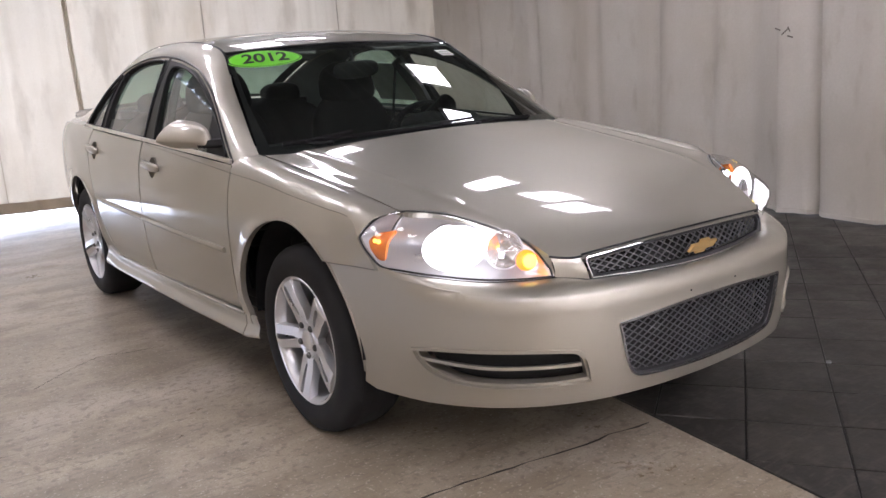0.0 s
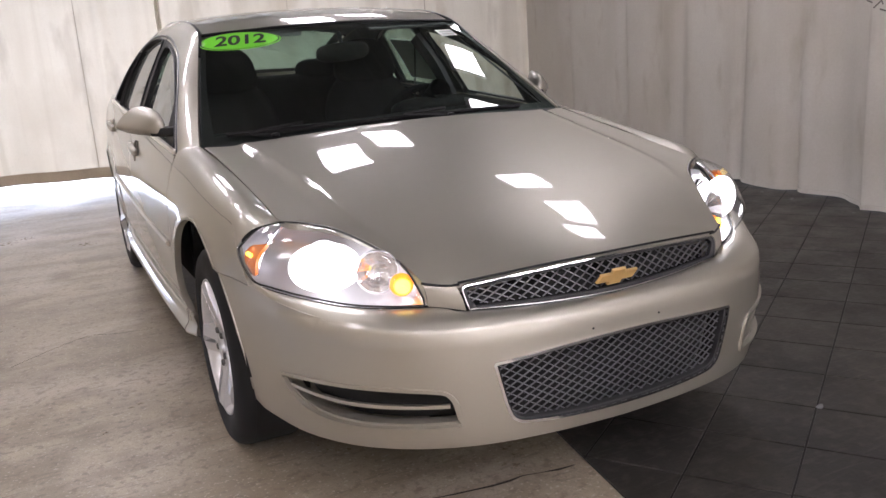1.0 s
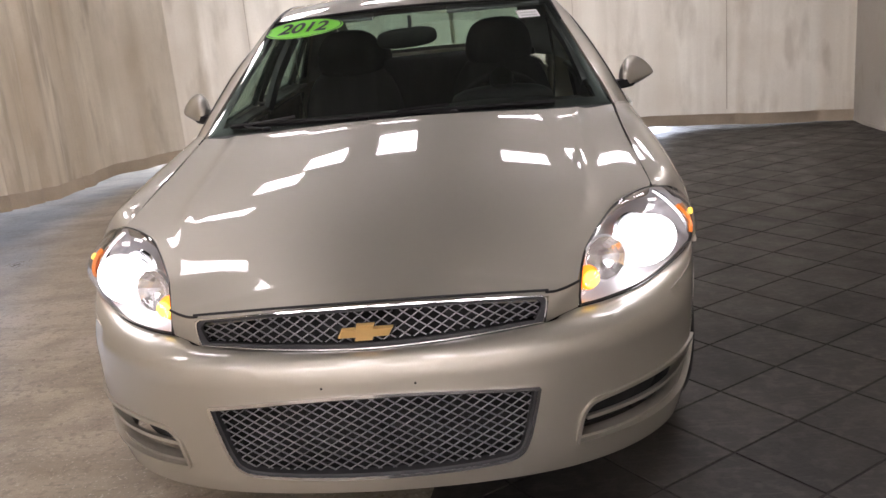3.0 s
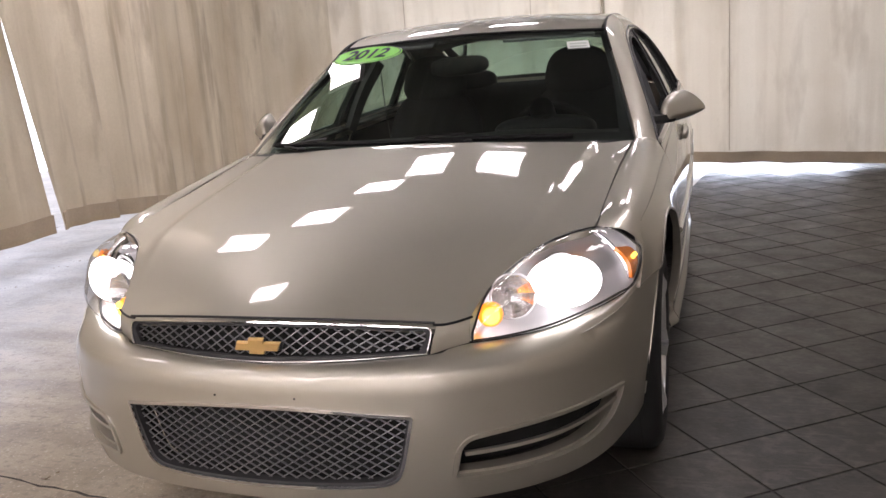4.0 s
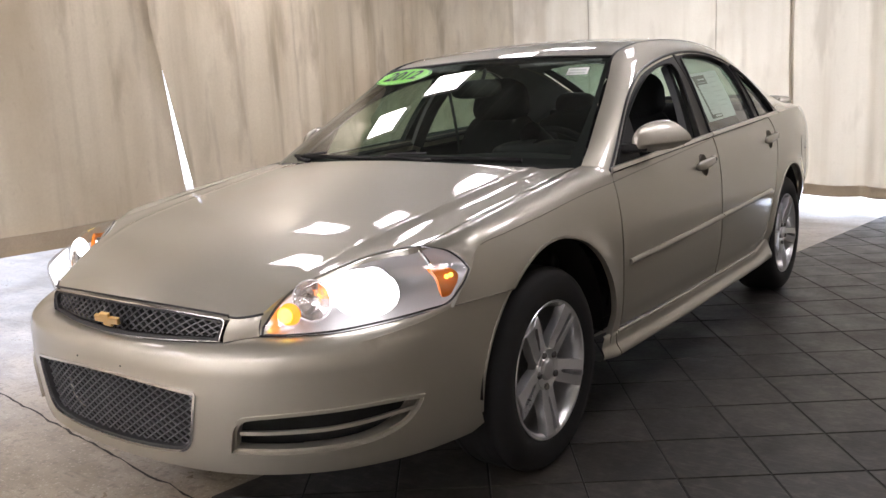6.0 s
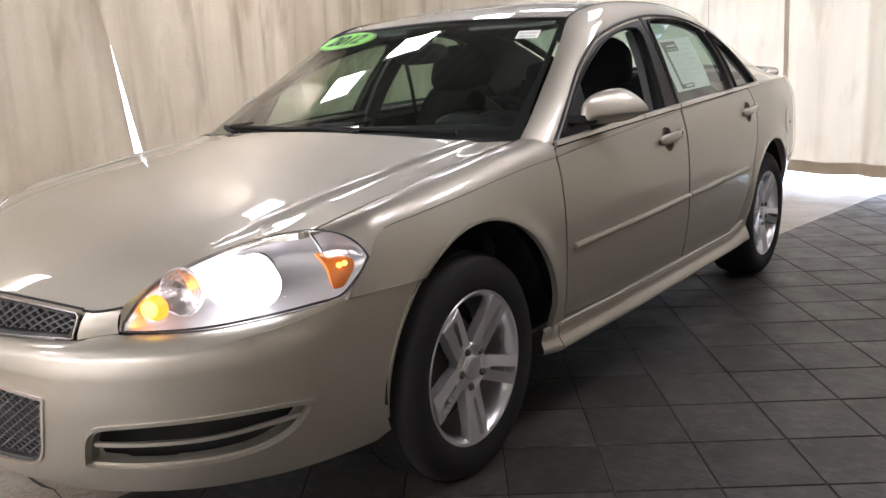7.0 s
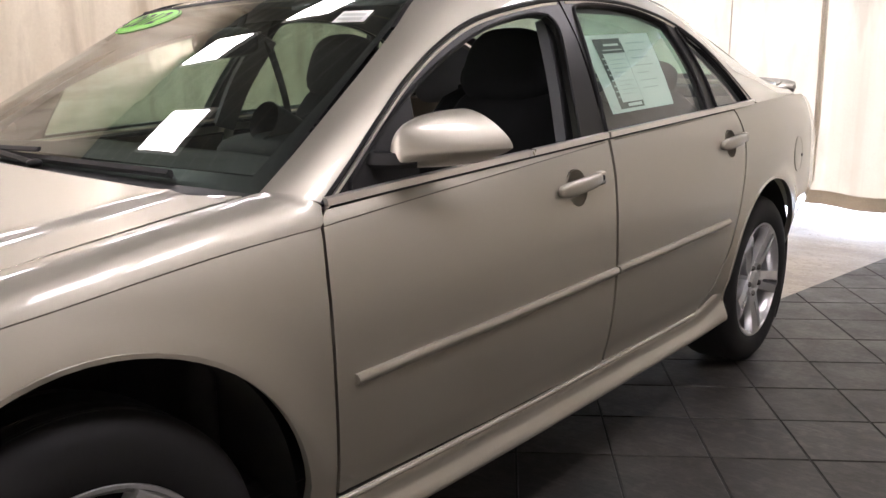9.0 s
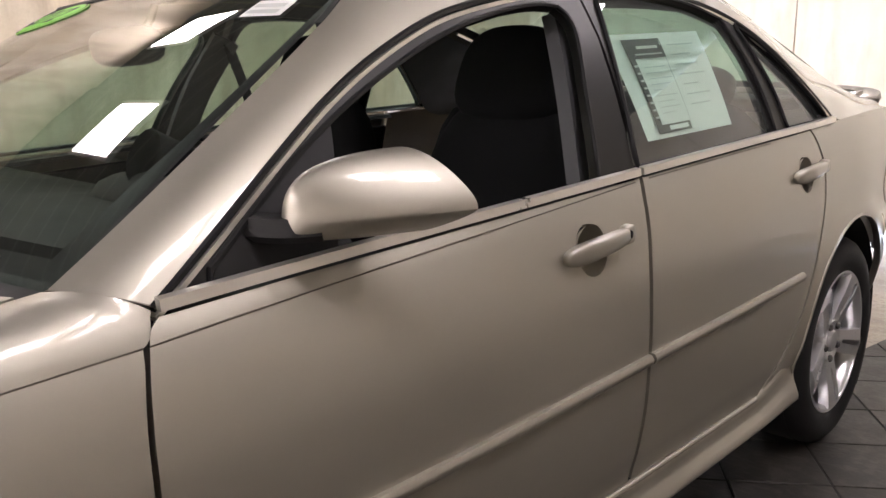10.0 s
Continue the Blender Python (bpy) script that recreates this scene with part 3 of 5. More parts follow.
# a gathered, dirty fold of the back curtain
fold = part("curtain_fold", sweep([(.0 + .008 * math.sin(k * .9), 6.475 + .003 * k, .25 + k * .28) for k in range(10)], [(-.022, -.012), (-.006, -.026), (.004, -.010), (.018, -.020), (.026, -.004), (0, .010)], up=(0, 1, 0)), CANVAS, None, "", True, 60)
tagged(fold, "dirty gathered fold of the canvas curtain", "curtain fold", kind="structure")
# sewn seams of the back curtain
for sx, sy in ((2.68, 5.97), (1.22, 6.165), (-.78, 6.66), (-2.2, 6.64)):
    sm = part("curtain_seam", sweep([(sx, sy - .055, .2 + k * .2) for k in range(15)], [(-.004, -.003), (.004, -.003), (.004, .003), (-.004, .003)], up=(0, 1, 0)), HEMCLOTH, None, "", False)
    tagged(sm, "vertical sewn seam of the canvas curtain", "curtain seam", kind="structure")

# joints and cracks of the concrete
CRACK = material("crack_dirt", (.035, .03, .026), rough=.9, vary=.3)
wob = random.Random(4)
for nm, pts, w in (("floor_joint", [(-3.2, -.36), (-1.535, -.572), (-1.176, -.616), (-.82, -.668), (-.50, -.706), (-.34, -.735), (.0, -.77)], .0045), ("floor_crack", [(-1.56, 1.253), (-1.38, 1.40), (-1.222, 1.488), (-1.08, 1.44), (-.947, 1.426)], .0025)):
    ln = along(cat(pts, 8), 60)
    ln = ln + np.array([(wob.gauss(0, .0035), wob.gauss(0, .0035)) for _ in ln])
    wid = [w * wob.uniform(.35, 1.3) for _ in ln]
    vv = np.array([(x, y - q, .0012) for (x, y), q in zip(ln, wid)] + [(x, y + q, .0012) for (x, y), q in zip(ln, wid)])
    k = len(ln)
    ob = part(nm, (vv, [(i, i + 1, i + 1 + k, i + k) for i in range(k - 1)], None), CRACK, None, "", False)
    tagged(ob, "dark dirty crack in the concrete floor", "crack", kind="structure")

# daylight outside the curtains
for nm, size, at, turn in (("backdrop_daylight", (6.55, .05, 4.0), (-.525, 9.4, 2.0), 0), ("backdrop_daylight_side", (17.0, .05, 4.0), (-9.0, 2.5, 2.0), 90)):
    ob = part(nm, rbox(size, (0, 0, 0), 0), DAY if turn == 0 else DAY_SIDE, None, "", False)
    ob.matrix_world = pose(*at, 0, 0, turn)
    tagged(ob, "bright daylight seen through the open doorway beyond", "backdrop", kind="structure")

# corrugated ceiling
xs = np.arange(-5.2, 4.8, .045)
sec = np.array([(x, CEILING + (0, .0, .025, .025)[k % 4]) for k, x in enumerate(xs)])
cv = np.vstack([np.stack([sec[:, 0], np.full(len(xs), y), sec[:, 1]], 1) for y in (-6.4, 9.0)])
k = len(xs)
ceiling = part("ceiling", (cv, [(i, i + k, i + k + 1, i + 1) for i in range(k - 1)], None), METAL, None, "", False)
tagged(ceiling, "dark corrugated metal ceiling", "ceiling", kind="structure")

# Entries with y below -2 are unseen, added to brighten the car's front.
LIGHTS = [(2.02, 2.15), (2.02, 1.22), (1.86, .70), (.80, 3.68), (1.43, 4.05), (-.48, 4.08), (-1.60, 3.45), (-1.82, 2.45), (-2.38, 1.85), (-1.25, 4.05), (-1.66, .72), (-3.05, .65), (.2, -2.8), (-1.9, -2.4), (-.9, -4.2), (1.3, -4.2), (-2.4, -4.4), (-.3, -4.65), (1.9, -4.3), (-1.7, -4.6), (-2.6, -.7), (.9, -3.4), (-.6, -3.3), (-1.4, -3.9), (.4, -4.4), (-1.2, -4.5), (1.1, -4.65), (-2.7, -3.4)]


def ceiling_light(x, y):
    t = thing("ceiling_light", "square white LED ceiling panel, switched on; those ahead of the car are added fill", "ceiling light", (x, y, CEILING - .05), "ceiling panels")
    part("housing", rbox((.47, .47, .05), (0, 0, .022), .008, 2), FIXTURE, t)
    part("diffuser", rbox((.41, .41, .012), (0, 0, -.006), .003, 1), PANEL, t, "glowing diffuser")
    return t


lamp_one = ceiling_light(*LIGHTS[0])
for x, y in LIGHTS[1:]:
    copy_thing(lamp_one, pose(x, y, CEILING - .05))

# dark tiles laid on the slant; the mat's edge runs under the car
TS, TA, PH = .294, 35.43, (.1955, .2377)
MAT = [(-.50, -4.6), (3.95, -4.6), (3.95, 7.4), (1.207, 7.4)]
mat_base = part("tile_floor", prism(MAT, 0.0, .004, 2), GROUT, None, "", False)
tagged(mat_base, "dark slate floor tiles laid diagonally over the concrete", "floor tiles", kind="structure")
ca, sa = math.cos(radians(TA)), math.sin(radians(TA))


def clip(pol, a, b):
    """The part of a polygon on the left of the line from a to b."""
    out = []
    f = lambda p: (b[0] - a[0]) * (p[1] - a[1]) - (b[1] - a[1]) * (p[0] - a[0])
    for p, q in zip(pol, pol[1:] + pol[:1]):
        fp, fq = f(p), f(q)
        if fp >= 0:
            out.append(p)
        if fp * fq < 0:
            t = fp / (fp - fq)
            out.append((p[0] + (q[0] - p[0]) * t, p[1] + (q[1] - p[1]) * t))
    return out


h = TS / 2 - .0033
whole = mesh_of("tile", prism([(-h, -h), (h, -h), (h, h), (-h, h)], .003, .0070, 2, .0015), TILE, False)
rest, count, tilt = [], 0, random.Random(5)
for i in range(-30, 40):
    for j in range(-30, 40):
        a0, a1 = (i + .5) * TS + PH[0], (j + .5) * TS + PH[1]
        cx, cy = a0 * ca - a1 * sa, a0 * sa + a1 * ca
        square = [(cx + u * ca - w * sa, cy + u * sa + w * ca) for u, w in ((-h, -h), (h, -h), (h, h), (-h, h))]
        pol = square
        for a, b in zip(MAT, MAT[1:] + MAT[:1]):
            pol = clip(pol, a, b)
            if len(pol) < 3:
                break
        if len(pol) < 3:
            continue
        full = len(pol) == 4 and all(math.dist(p, q) < 1e-6 for p, q in zip(sorted(pol), sorted(square)))
        near = -1.9 < cy < 4.3 and cx < 2.75 and count < 299
        if near:
            count += 1
            ob = new("tile", whole if full else mesh_of("tile", (lambda s: (s[0] - np.array((cx, cy, 0)), s[1], None))(prism(pol, .003, .0070, 2, .0012)), TILE, False))
            ob.parent = mat_base
            ob.matrix_basis = pose(cx, cy, tilt.uniform(0, .0008), tilt.uniform(-.15, .15), tilt.uniform(-.15, .15), TA if full else 0)
        else:
            rest.append(prism(pol, .003, .0070, 2, .0012))
TILE_FAR = TILE.copy()
fn = TILE_FAR.node_tree
geo = fn.nodes.new("ShaderNodeNewGeometry")
for nd in fn.nodes:
    if nd.bl_idname == "ShaderNodeMapRange" and nd.inputs["Value"].is_linked and nd.inputs["Value"].links[0].from_node.bl_idname == "ShaderNodeObjectInfo":
        fn.links.new(geo.outputs["Random Per Island"], nd.inputs["Value"])
far = part("far_tiles", join(*rest), TILE_FAR, mat_base, "", False)
far["kind"] = "stuff"

CRUMBS = [(3.46, 2.12, 40, .9), (3.42, 1.83, 110, .7), (3.38, 1.52, 10, 1.1), (3.30, .95, 75, .6)]
# a chip of debris on the tiles, and scuffs on the curtain
chip = part("debris_chip", blob((.038, .02, .009), (0, 0, 0), 2.2, (0, 0, 25), 14, 6, lambda a, b, q: (a, b * (1 - .4 * a), q * (1 - .5 * b))), GREYCLOTH, None)
chip.location = (.885, -.896, .012)
tagged(chip, "small grey chip of debris lying on dark tile", "debris", "debris chips")
for cx, cy, turn, size in CRUMBS:
    copy_thing(chip, pose(cx, cy, .011, 0, 0, turn) @ Matrix.Diagonal((size, size, size, 1)))
for k, (y, z, l, a) in enumerate(((.885, 1.305, .05, 20), (.83, 1.285, .07, -35), (.79, 1.25, .05, 15), (.80, 1.30, .04, 60))):
    ob = part("scuff_mark", rbox((.004, l, .010), (0, 0, 0), .002, 1), LINE, None)
    ob.matrix_world = pose(3.36, y + .08, z, a, 0, -7)
    tagged(ob, "dark scuff mark on the canvas curtain", "scuff", kind="structure")


# ---- the car ----
car = thing("car", "champagne-gold metallic four-door sedan parked with its headlights on", "car")
SIDES = ((1, lambda s: s), (-1, mir))

# hood
front_edge = cat([(-.422, -.892), (-.30, -.918), (-.15, -.942), (0, -.951), (.15, -.942), (.30, -.918), (.422, -.892)], 8)
right_edge = [(.428, -.886), (.482, -.852), (.497, -.80), (.522, -.735), (.592, -.605), (.655, -.53), (.722, -.472), (.731, -.30), (.737, 0), (.748, .25), (.757, .40)]
rear_edge = cat([(.757, .405), (.60, .335), (.3, .268), (0, .246), (-.3, .268), (-.60, .335), (-.757, .405)], 8)
hood_loop = np.vstack([front_edge, cat(right_edge[:2], 2), cat(right_edge[1:], 6), rear_edge, cat([(-x, y) for x, y in right_edge[1:]], 6)[::-1], [(-.428, -.886)]])
part("hood", patch([hood_loop], hood, .015, .018, (0, 0, 1)), PAINT, car)

ug_top = [(-.411, -.902, .670), (-.2, -.940, .685), (0, -.954, .690), (.2, -.940, .685), (.411, -.902, .670)]
# front bumper with its openings
bot = Spl([(0, .262), (.45, .268), (.8, .262), (1.1, .25), (1.4, .262)])
topz = Spl([(0, .588), (.5, .592), (.8, .602), (1.0, .63), (1.13, .651), (1.4, .656)])
ub_end = float(np.interp(-.232, NOSE[:, 1][NOSE[:, 0] > .5], NOSE_S[NOSE[:, 0] > .5]))
ub = np.linspace(-ub_end, ub_end, 90)
u_of_y = lambda y: float(np.interp(y, NOSE[:, 1][NOSE[:, 0] > .5], NOSE_S[NOSE[:, 0] > .5]))
arch_u = np.array([(u_of_y(y), z) for y, z in arc(.024, .365, .396, 132, 188, 14) + [(-.352, .27)]])
bump_loop = np.vstack([[(u, bot(abs(u))) for u in np.linspace(-1.2, 1.2, 70)], arch_u[::-1], [(u, topz(abs(u))) for u in ub[::-1]], arch_u * (-1, 1)])
LG = poly([(-.374, .491), (-.18, .507), (0, .512), (.18, .507), (.374, .491)], [(.376, .487), (.363, .43), (.345, .362), (.322, .329), (.27, .316), (.12, .307), (0, .305), (-.12, .307), (-.27, .316), (-.322, .329), (-.345, .362), (-.363, .43), (-.376, .487)])
FOG = poly([(.466, .334), (.472, .37), (.482, .402), (.505, .424), (.55, .431)], [(.55, .431), (.65, .436), (.80, .437), (.92, .433), (1.003, .424)], [(1.003, .424), (.985, .395), (.945, .362), (.87, .339), (.76, .330), (.6, .330), (.466, .334)])


def shrunk(loop, d):
    """The outline drawn in by d."""
    l = np.array(loop)
    t = np.roll(l, -1, 0) - np.roll(l, 1, 0)
    n = np.stack([-t[:, 1], t[:, 0]], 1) / (np.linalg.norm(t, axis=1)[:, None] + 1e-9)
    area = np.sum(l[:, 0] * np.roll(l[:, 1], -1) - l[:, 1] * np.roll(l[:, 0], -1))
    return l + n * d * (1 if area > 0 else -1)


fr = FOG * (-1, 1)
front_bumper = part("front_bumper", patch([bump_loop, LG, FOG, fr], bumper, (.03, .02), .02, (0, -1, 0)), PAINT, car, "painted bumper cover with grille and fog-lamp openings")

# shelf from the bumper's brow up to lamps and grille
eb = np.array([0, .2, .40, .45, .50, .60, .75, .90, 1.02, 1.13, ub_end])
shelf_in = np.array([(0, -.990, .594), (.2, -.972, .598), (.398, -.926, .606), (.440, -.897, .613), (.480, -.870, .617), (.55, -.822, .614), (.645, -.742, .617), (.735, -.632, .630), (.795, -.545, .643), (.828, -.480, .654), (.884, -.24, .658)]) + np.array((0, .008, .003))
shelf_in = cat(shelf_in, 6)
eb = np.concatenate([np.linspace(a, b, 6, endpoint=False) for a, b in zip(eb[:-1], eb[1:])] + [eb[-1:]])
brow = bumper(eb, topz(eb) - .004) + np.array((0, .0012, 0))
shelf = loft_pairs(brow, shelf_in, (0, -.005, .010), 2)
sh = patch([SQUARE], shelf, (.01, .1), 0, (0, -.5, 1))
part("bumper_top", join(sh, mir(sh)), PAINT, front_bumper)
# painted wedge between grille and lamp
wl = loft_pairs([(.400, -.926, .606), (.440, -.897, .613), (.479, -.870, .618)], [(.414, -.899, .671), (.445, -.882, .672), (.483, -.855, .676)], (0, -.006, .003))
wl0 = wl
wl = lambda u, v: wl0(u, v) + np.array((0, .008, .004))
wd = patch([SQUARE], wl, .12, 0, (0, -1, .3))
corner = loft_pairs([(.479, -.870, .618), (.4835, -.864, .630), (.490, -.838, .660), (.499, -.802, .698)], [(.4825, -.8565, .673), (.485, -.845, .680), (.491, -.825, .691), (.498, -.800, .703)], (0, 0, 0))
cr = patch([SQUARE], lambda u, v: corner(u, v) + np.array((-.001, .008, .003)), .1, 0, (0, -1, .3))
for f in (lambda q: q, mir):
    part("grille_wedge", f(join(wd, cr)), PAINT, front_bumper)
    part("arch_lip", f(sweep(bumper(*arch_u[:-1].T) + np.array((-.002, .002, 0)), [(-.004, -.003), (.004, -.003), (.004, .005), (-.004, .005)], up=(1, 0, 0))), PAINT, front_bumper)
for f in (lambda q: q, mir):
    part("hood_gap", f(sweep(cat([(.405, -.897, .675), (.43, -.886, .673), (.46, -.868, .676), (.487, -.848, .681)], 5), ring_of(.0032, .0032, 6))), BLACK, front_bumper, "dark gap below the hood")
part("hood_gap", sweep(cat(np.array(ug_top) + (0, .001, .011), 8), ring_of(.0032, .0032, 6)), BLACK, front_bumper, "dark gap below the hood")
# screw holes
for u in (-.104, .104):
    p = bumper(u, .535)
    part("screw_hole", moved(turned([(-.0015, .0), (-.0015, .0028), (.0015, .0028), (.0015, .0)], 12), pose(p[0], p[1], p[2], 0, 0, 90)), BLACK, front_bumper)


def lattice(surf, loop, du, dv, width, depth, span):
    """Crossing bars of a grille, clipped to an outline, on a surface sunk by depth."""
    lo, hi = loop.min(0), loop.max(0)
    parts = []
    k = dv / du
    for sgn in (1, -1):
        c0 = lo[1] - sgn * k * (hi[0] if sgn > 0 else lo[0])
        c1 = hi[1] - sgn * k * (lo[0] if sgn > 0 else hi[0])
        for c in np.arange(c0, c1, dv):
            u = np.arange(lo[0], hi[0], span)
            p = np.stack([u, c + sgn * k * u], 1)
            ok = inside(p, loop)
            i = 0
            while i < len(p):
                if ok[i]:
                    j = i
                    while j + 1 < len(p) and ok[j + 1]:
                        j += 1
                    if j > i:
                        q = p[i:j + 1:max(1, int(.02 / span))] if j - i > 4 else p[[i, j]]
                        q = np.vstack([q, p[j]]) if not np.allclose(q[-1], p[j]) else q
                        X = surf(q[:, 0], q[:, 1])
                        parts.append(sweep(X + np.array((0, depth, 0)), [(-width, -.0025), (width, -.0025), (width * .6, .0025), (-width * .6, .0025)], up=(0, -1, .15)))
                    i = j
                i += 1
    return join(*parts)


# lower grille
lower = part("lower_grille", patch([shrunk(LG, -.003), shrunk(LG, .0045)], bumper, (.02, .02), .012, (0, -1, 0), .004), CHROME, car, "chrome-rimmed lower grille")
part("grille_rim", patch([shrunk(LG, .004), shrunk(LG, .010)], bumper, (.02, .02), .02, (0, -1, 0), -.004), GREYTRIM, lower)
part("grille_mesh", lattice(bumper, shrunk(LG, .010), .0345, .0215, .0013, .020, .004), SATIN, lower, "grey diamond mesh")
well = bumper(*shrunk(LG, .003)[::2].T) + np.array((0, .038, 0))
part("grille_well", sweep(well, [(-.0015, -.030), (.0015, -.030), (.0015, .030), (-.0015, .030)], closed=True, up=(0, -1, 0)), DEVICE, lower, "dark inner wall of the opening")
part("grille_backing", patch([shrunk(LG, -.02)], bumper, .05, 0, (0, -1, 0), -.075), DEVICE, lower)
# upper grille
ug_lo = [(-.395, -.928, .606), (-.2, -.973, .599), (0, -.990, .596), (.2, -.973, .599), (.395, -.928, .606)]
ug_hi = [(-.411, -.902, .670), (-.2, -.940, .685), (0, -.954, .690), (.2, -.940, .685), (.411, -.902, .670)]
ugs = loft_pairs(np.array(ug_lo) + (0, .008, .004), np.array(ug_hi) + (0, .000, .000), (0, -.004, 0))
ug = lambda u, v: ugs(np.asarray(u) / .8 + .5, np.asarray(v) / .082)
UG = poly([(-.398, .004), (0, .001), (.398, .004)], [(.398, .004), (.399, .04), (.396, .07), (.385, .081)], [(.385, .081), (0, .083), (-.385, .081)], [(-.385, .081), (-.396, .07), (-.399, .04), (-.398, .004)])
upper = part("upper_grille", patch([UG, shrunk(UG, .0028)], ug, .02, .012, (0, -1, 0), .006), CHROME, car, "slim chrome-framed upper grille")
part("grille_rim", patch([shrunk(UG, .0028), poly([(-.378, .014), (0, .013), (.378, .014)], [(.378, .014), (.388, .055), (.376, .073)], [(.376, .073), (0, .075), (-.376, .073)], [(-.376, .073), (-.388, .055), (-.378, .014)])], ug, .02, .012, (0, -1, 0), .0), GREYTRIM, upper)
part("grille_mesh", lattice(ug, shrunk(UG, .012), .0335, .0205, .0014, .012, .004), SATIN, upper, "grey diamond mesh")
part("grille_backing", patch([UG], ug, .06, 0, (0, -1, 0), -.05), DEVICE, upper)
bow = np.array([(-.062, -.012), (-.050, .010), (-.020, .010), (-.016, .021), (.024, .021), (.020, .010), (.064, .010), (.052, -.012), (.018, -.012), (.014, -.023), (-.026, -.023), (-.022, -.012)])
bx = moved(prism(bow, 0, .010, 1, .003), pose(0, -.990, .648, 22, 0, 0) @ Matrix.Diagonal((1, -1, 1, 1)))
badge = part("badge", (bx[0], [tuple(reversed(a)) for a in bx[1]], None), GOLD, upper, "plain gold badge", False)
bx = moved(prism(bow * 1.10, 0, .006, 1, .002), pose(0, -.985, .6465, 22, 0, 0) @ Matrix.Diagonal((1, -1, 1, 1)))
part("badge_rim", (bx[0], [tuple(reversed(a)) for a in bx[1]], None), GREYTRIM, badge, "", False)

# fog-lamp vents
for sg, f in SIDES:
    vent = part("fog_vent", f(patch([shrunk(FOG, -.008), shrunk(FOG, .001)], bumper, (.03, .02), .014, (1, -1, 0), .007)), PAINT, car, "bumper side vent with a cross bar")
    inner = shrunk(FOG, .010)
    part("vent_bezel", f(patch([shrunk(FOG, .001), shrunk(FOG, .008)], bumper, (.03, .02), .03, (1, -1, 0), -.008)), PAINT, vent)
    cu = np.linspace(.492, .965, 26)
    line = bumper(cu, .386 + .014 * smooth(.7, 1, cu))
    part("vent_bar", f(sweep(line + np.array((-.004, .010, 0)), [(-.006, -.004), (.006, -.0045), (.006, .0045), (-.006, .004)])), PAINT, vent)
    part("vent_backing", f(patch([shrunk(FOG, -.01)], bumper, .05, 0, (1, -1, 0), -.07)), DEVICE, vent)

# fenders
FARCH = arc(.024, .365, .396, -8, 132)
SHOULDER = [(-.40, .742), (-.345, .795), (-.2, .8155), (0, .837), (.144, .854), (.286, .869), (.41, .8785), (.497, .884)]
lowline = cat(SHOULDER, 8)
f_loop = np.vstack([FARCH, [(-.236, .657), (-.36, .656), (-.486, .653), (-.455, .69), (-.425, .715), (-.402, .738)], lowline[1:], cat([(.497, .884), (.477, .77), (.479, .54), (.492, .345)], 8), [(.42, .345)]])
lo3 = np.vstack([side(*np.array(SHOULDER).T), [(.842, .521, .919)]])
hi3 = np.array([(.732, -.466, .811), (.734, -.36, .830), (.735, -.25, .849), (.741, -.05, .880), (.746, .08, .898), (.752, .20, .915), (.757, .28, .926), (.763, .37, .938), (.768, .43, .946)])
top_low, top_high = loft_pairs(lo3, hi3, (.012, 0, .010)), loft_pairs(lo3, hi3, (.010, 0, .021))


def top(u, v):
    """The fender's shoulder, rounder in its middle than at the lamp and the pillar."""
    k = (smooth(0, .16, np.asarray(u)) * (1 - smooth(.88, 1, np.asarray(u))))[..., None]
    return top_low(u, v) * (1 - k) + top_high(u, v) * k



LAMP_CUT = poly([(.0, 0), (1, 0)], [(1, 0), (1, 1)], [(1, 1), (0, 1)], [(0, 1), (.012, .75), (.018, .5), (.011, .22), (.0, 0)])
for sg, f in SIDES:
    fender = part("fender", f(join(patch([f_loop], side, .028, .02, (1, 0, 0)), patch([LAMP_CUT], top, (.025, .15), 0, (1, 0, 1)))), PAINT, car)
    lip = side(*np.array(FARCH).T)
    part("arch_lip", f(sweep(lip + np.array((-.002, 0, 0)), [(-.004, -.003), (.004, -.003), (.004, .005), (-.004, .005)], up=(1, 0, 0))), PAINT, fender)
    cl = lowline[lowline[:, 0] > -.34]
    # The crease's shade is put in as a thin dark strip.
    part("crease", f(sweep(side(*cl.T), [(-.003, -.0012), (.0010, -.0010), (.0010, .0010), (-.003, .0012)])), LINE, fender, "body crease, its shade a thin dark strip")

for sg, f in SIDES:
    ys = np.linspace(-.48, -.236, 14)
    part("bumper_seam", f(sweep(side(ys, .6555 + .002 * (ys + .48)) + np.array((.0008, 0, 0)), ring_of(.0016, .0016, 5))), LINE, front_bumper)

# doors
SPLIT = [(1.512, .358), (1.526, .50), (1.530, .64), (1.533, .80), (1.552, .92), (1.572, .972)]
REARGAP = [(2.16, .348), (2.258, .405), (2.375, .547), (2.469, .731), (2.503, .889), (2.497, .985), (2.490, 1.008)]
FRONTGAP = [(.500, .358), (.487, .54), (.485, .77), (.505, .884), (.528, .914)]
g = .0065


def strip(a, b, dz):
    return [(y, BELT(y) + dz) for y in np.linspace(a, b, 20)]


front_loop = np.vstack([[(.500, .358), (1.0, .352), (1.512 - g, .350)], cat(SPLIT, 8) - (g, 0), strip(1.566, .53, -.010), cat(FRONTGAP, 8)[::-1]])
rear_loop = np.vstack([[(1.512 + g, .350), (1.9, .347), (2.16 - g, .345)], cat(REARGAP, 8) - (g, 0), strip(2.484, 1.58, -.010), cat(SPLIT, 8)[::-1] + (g, 0)])

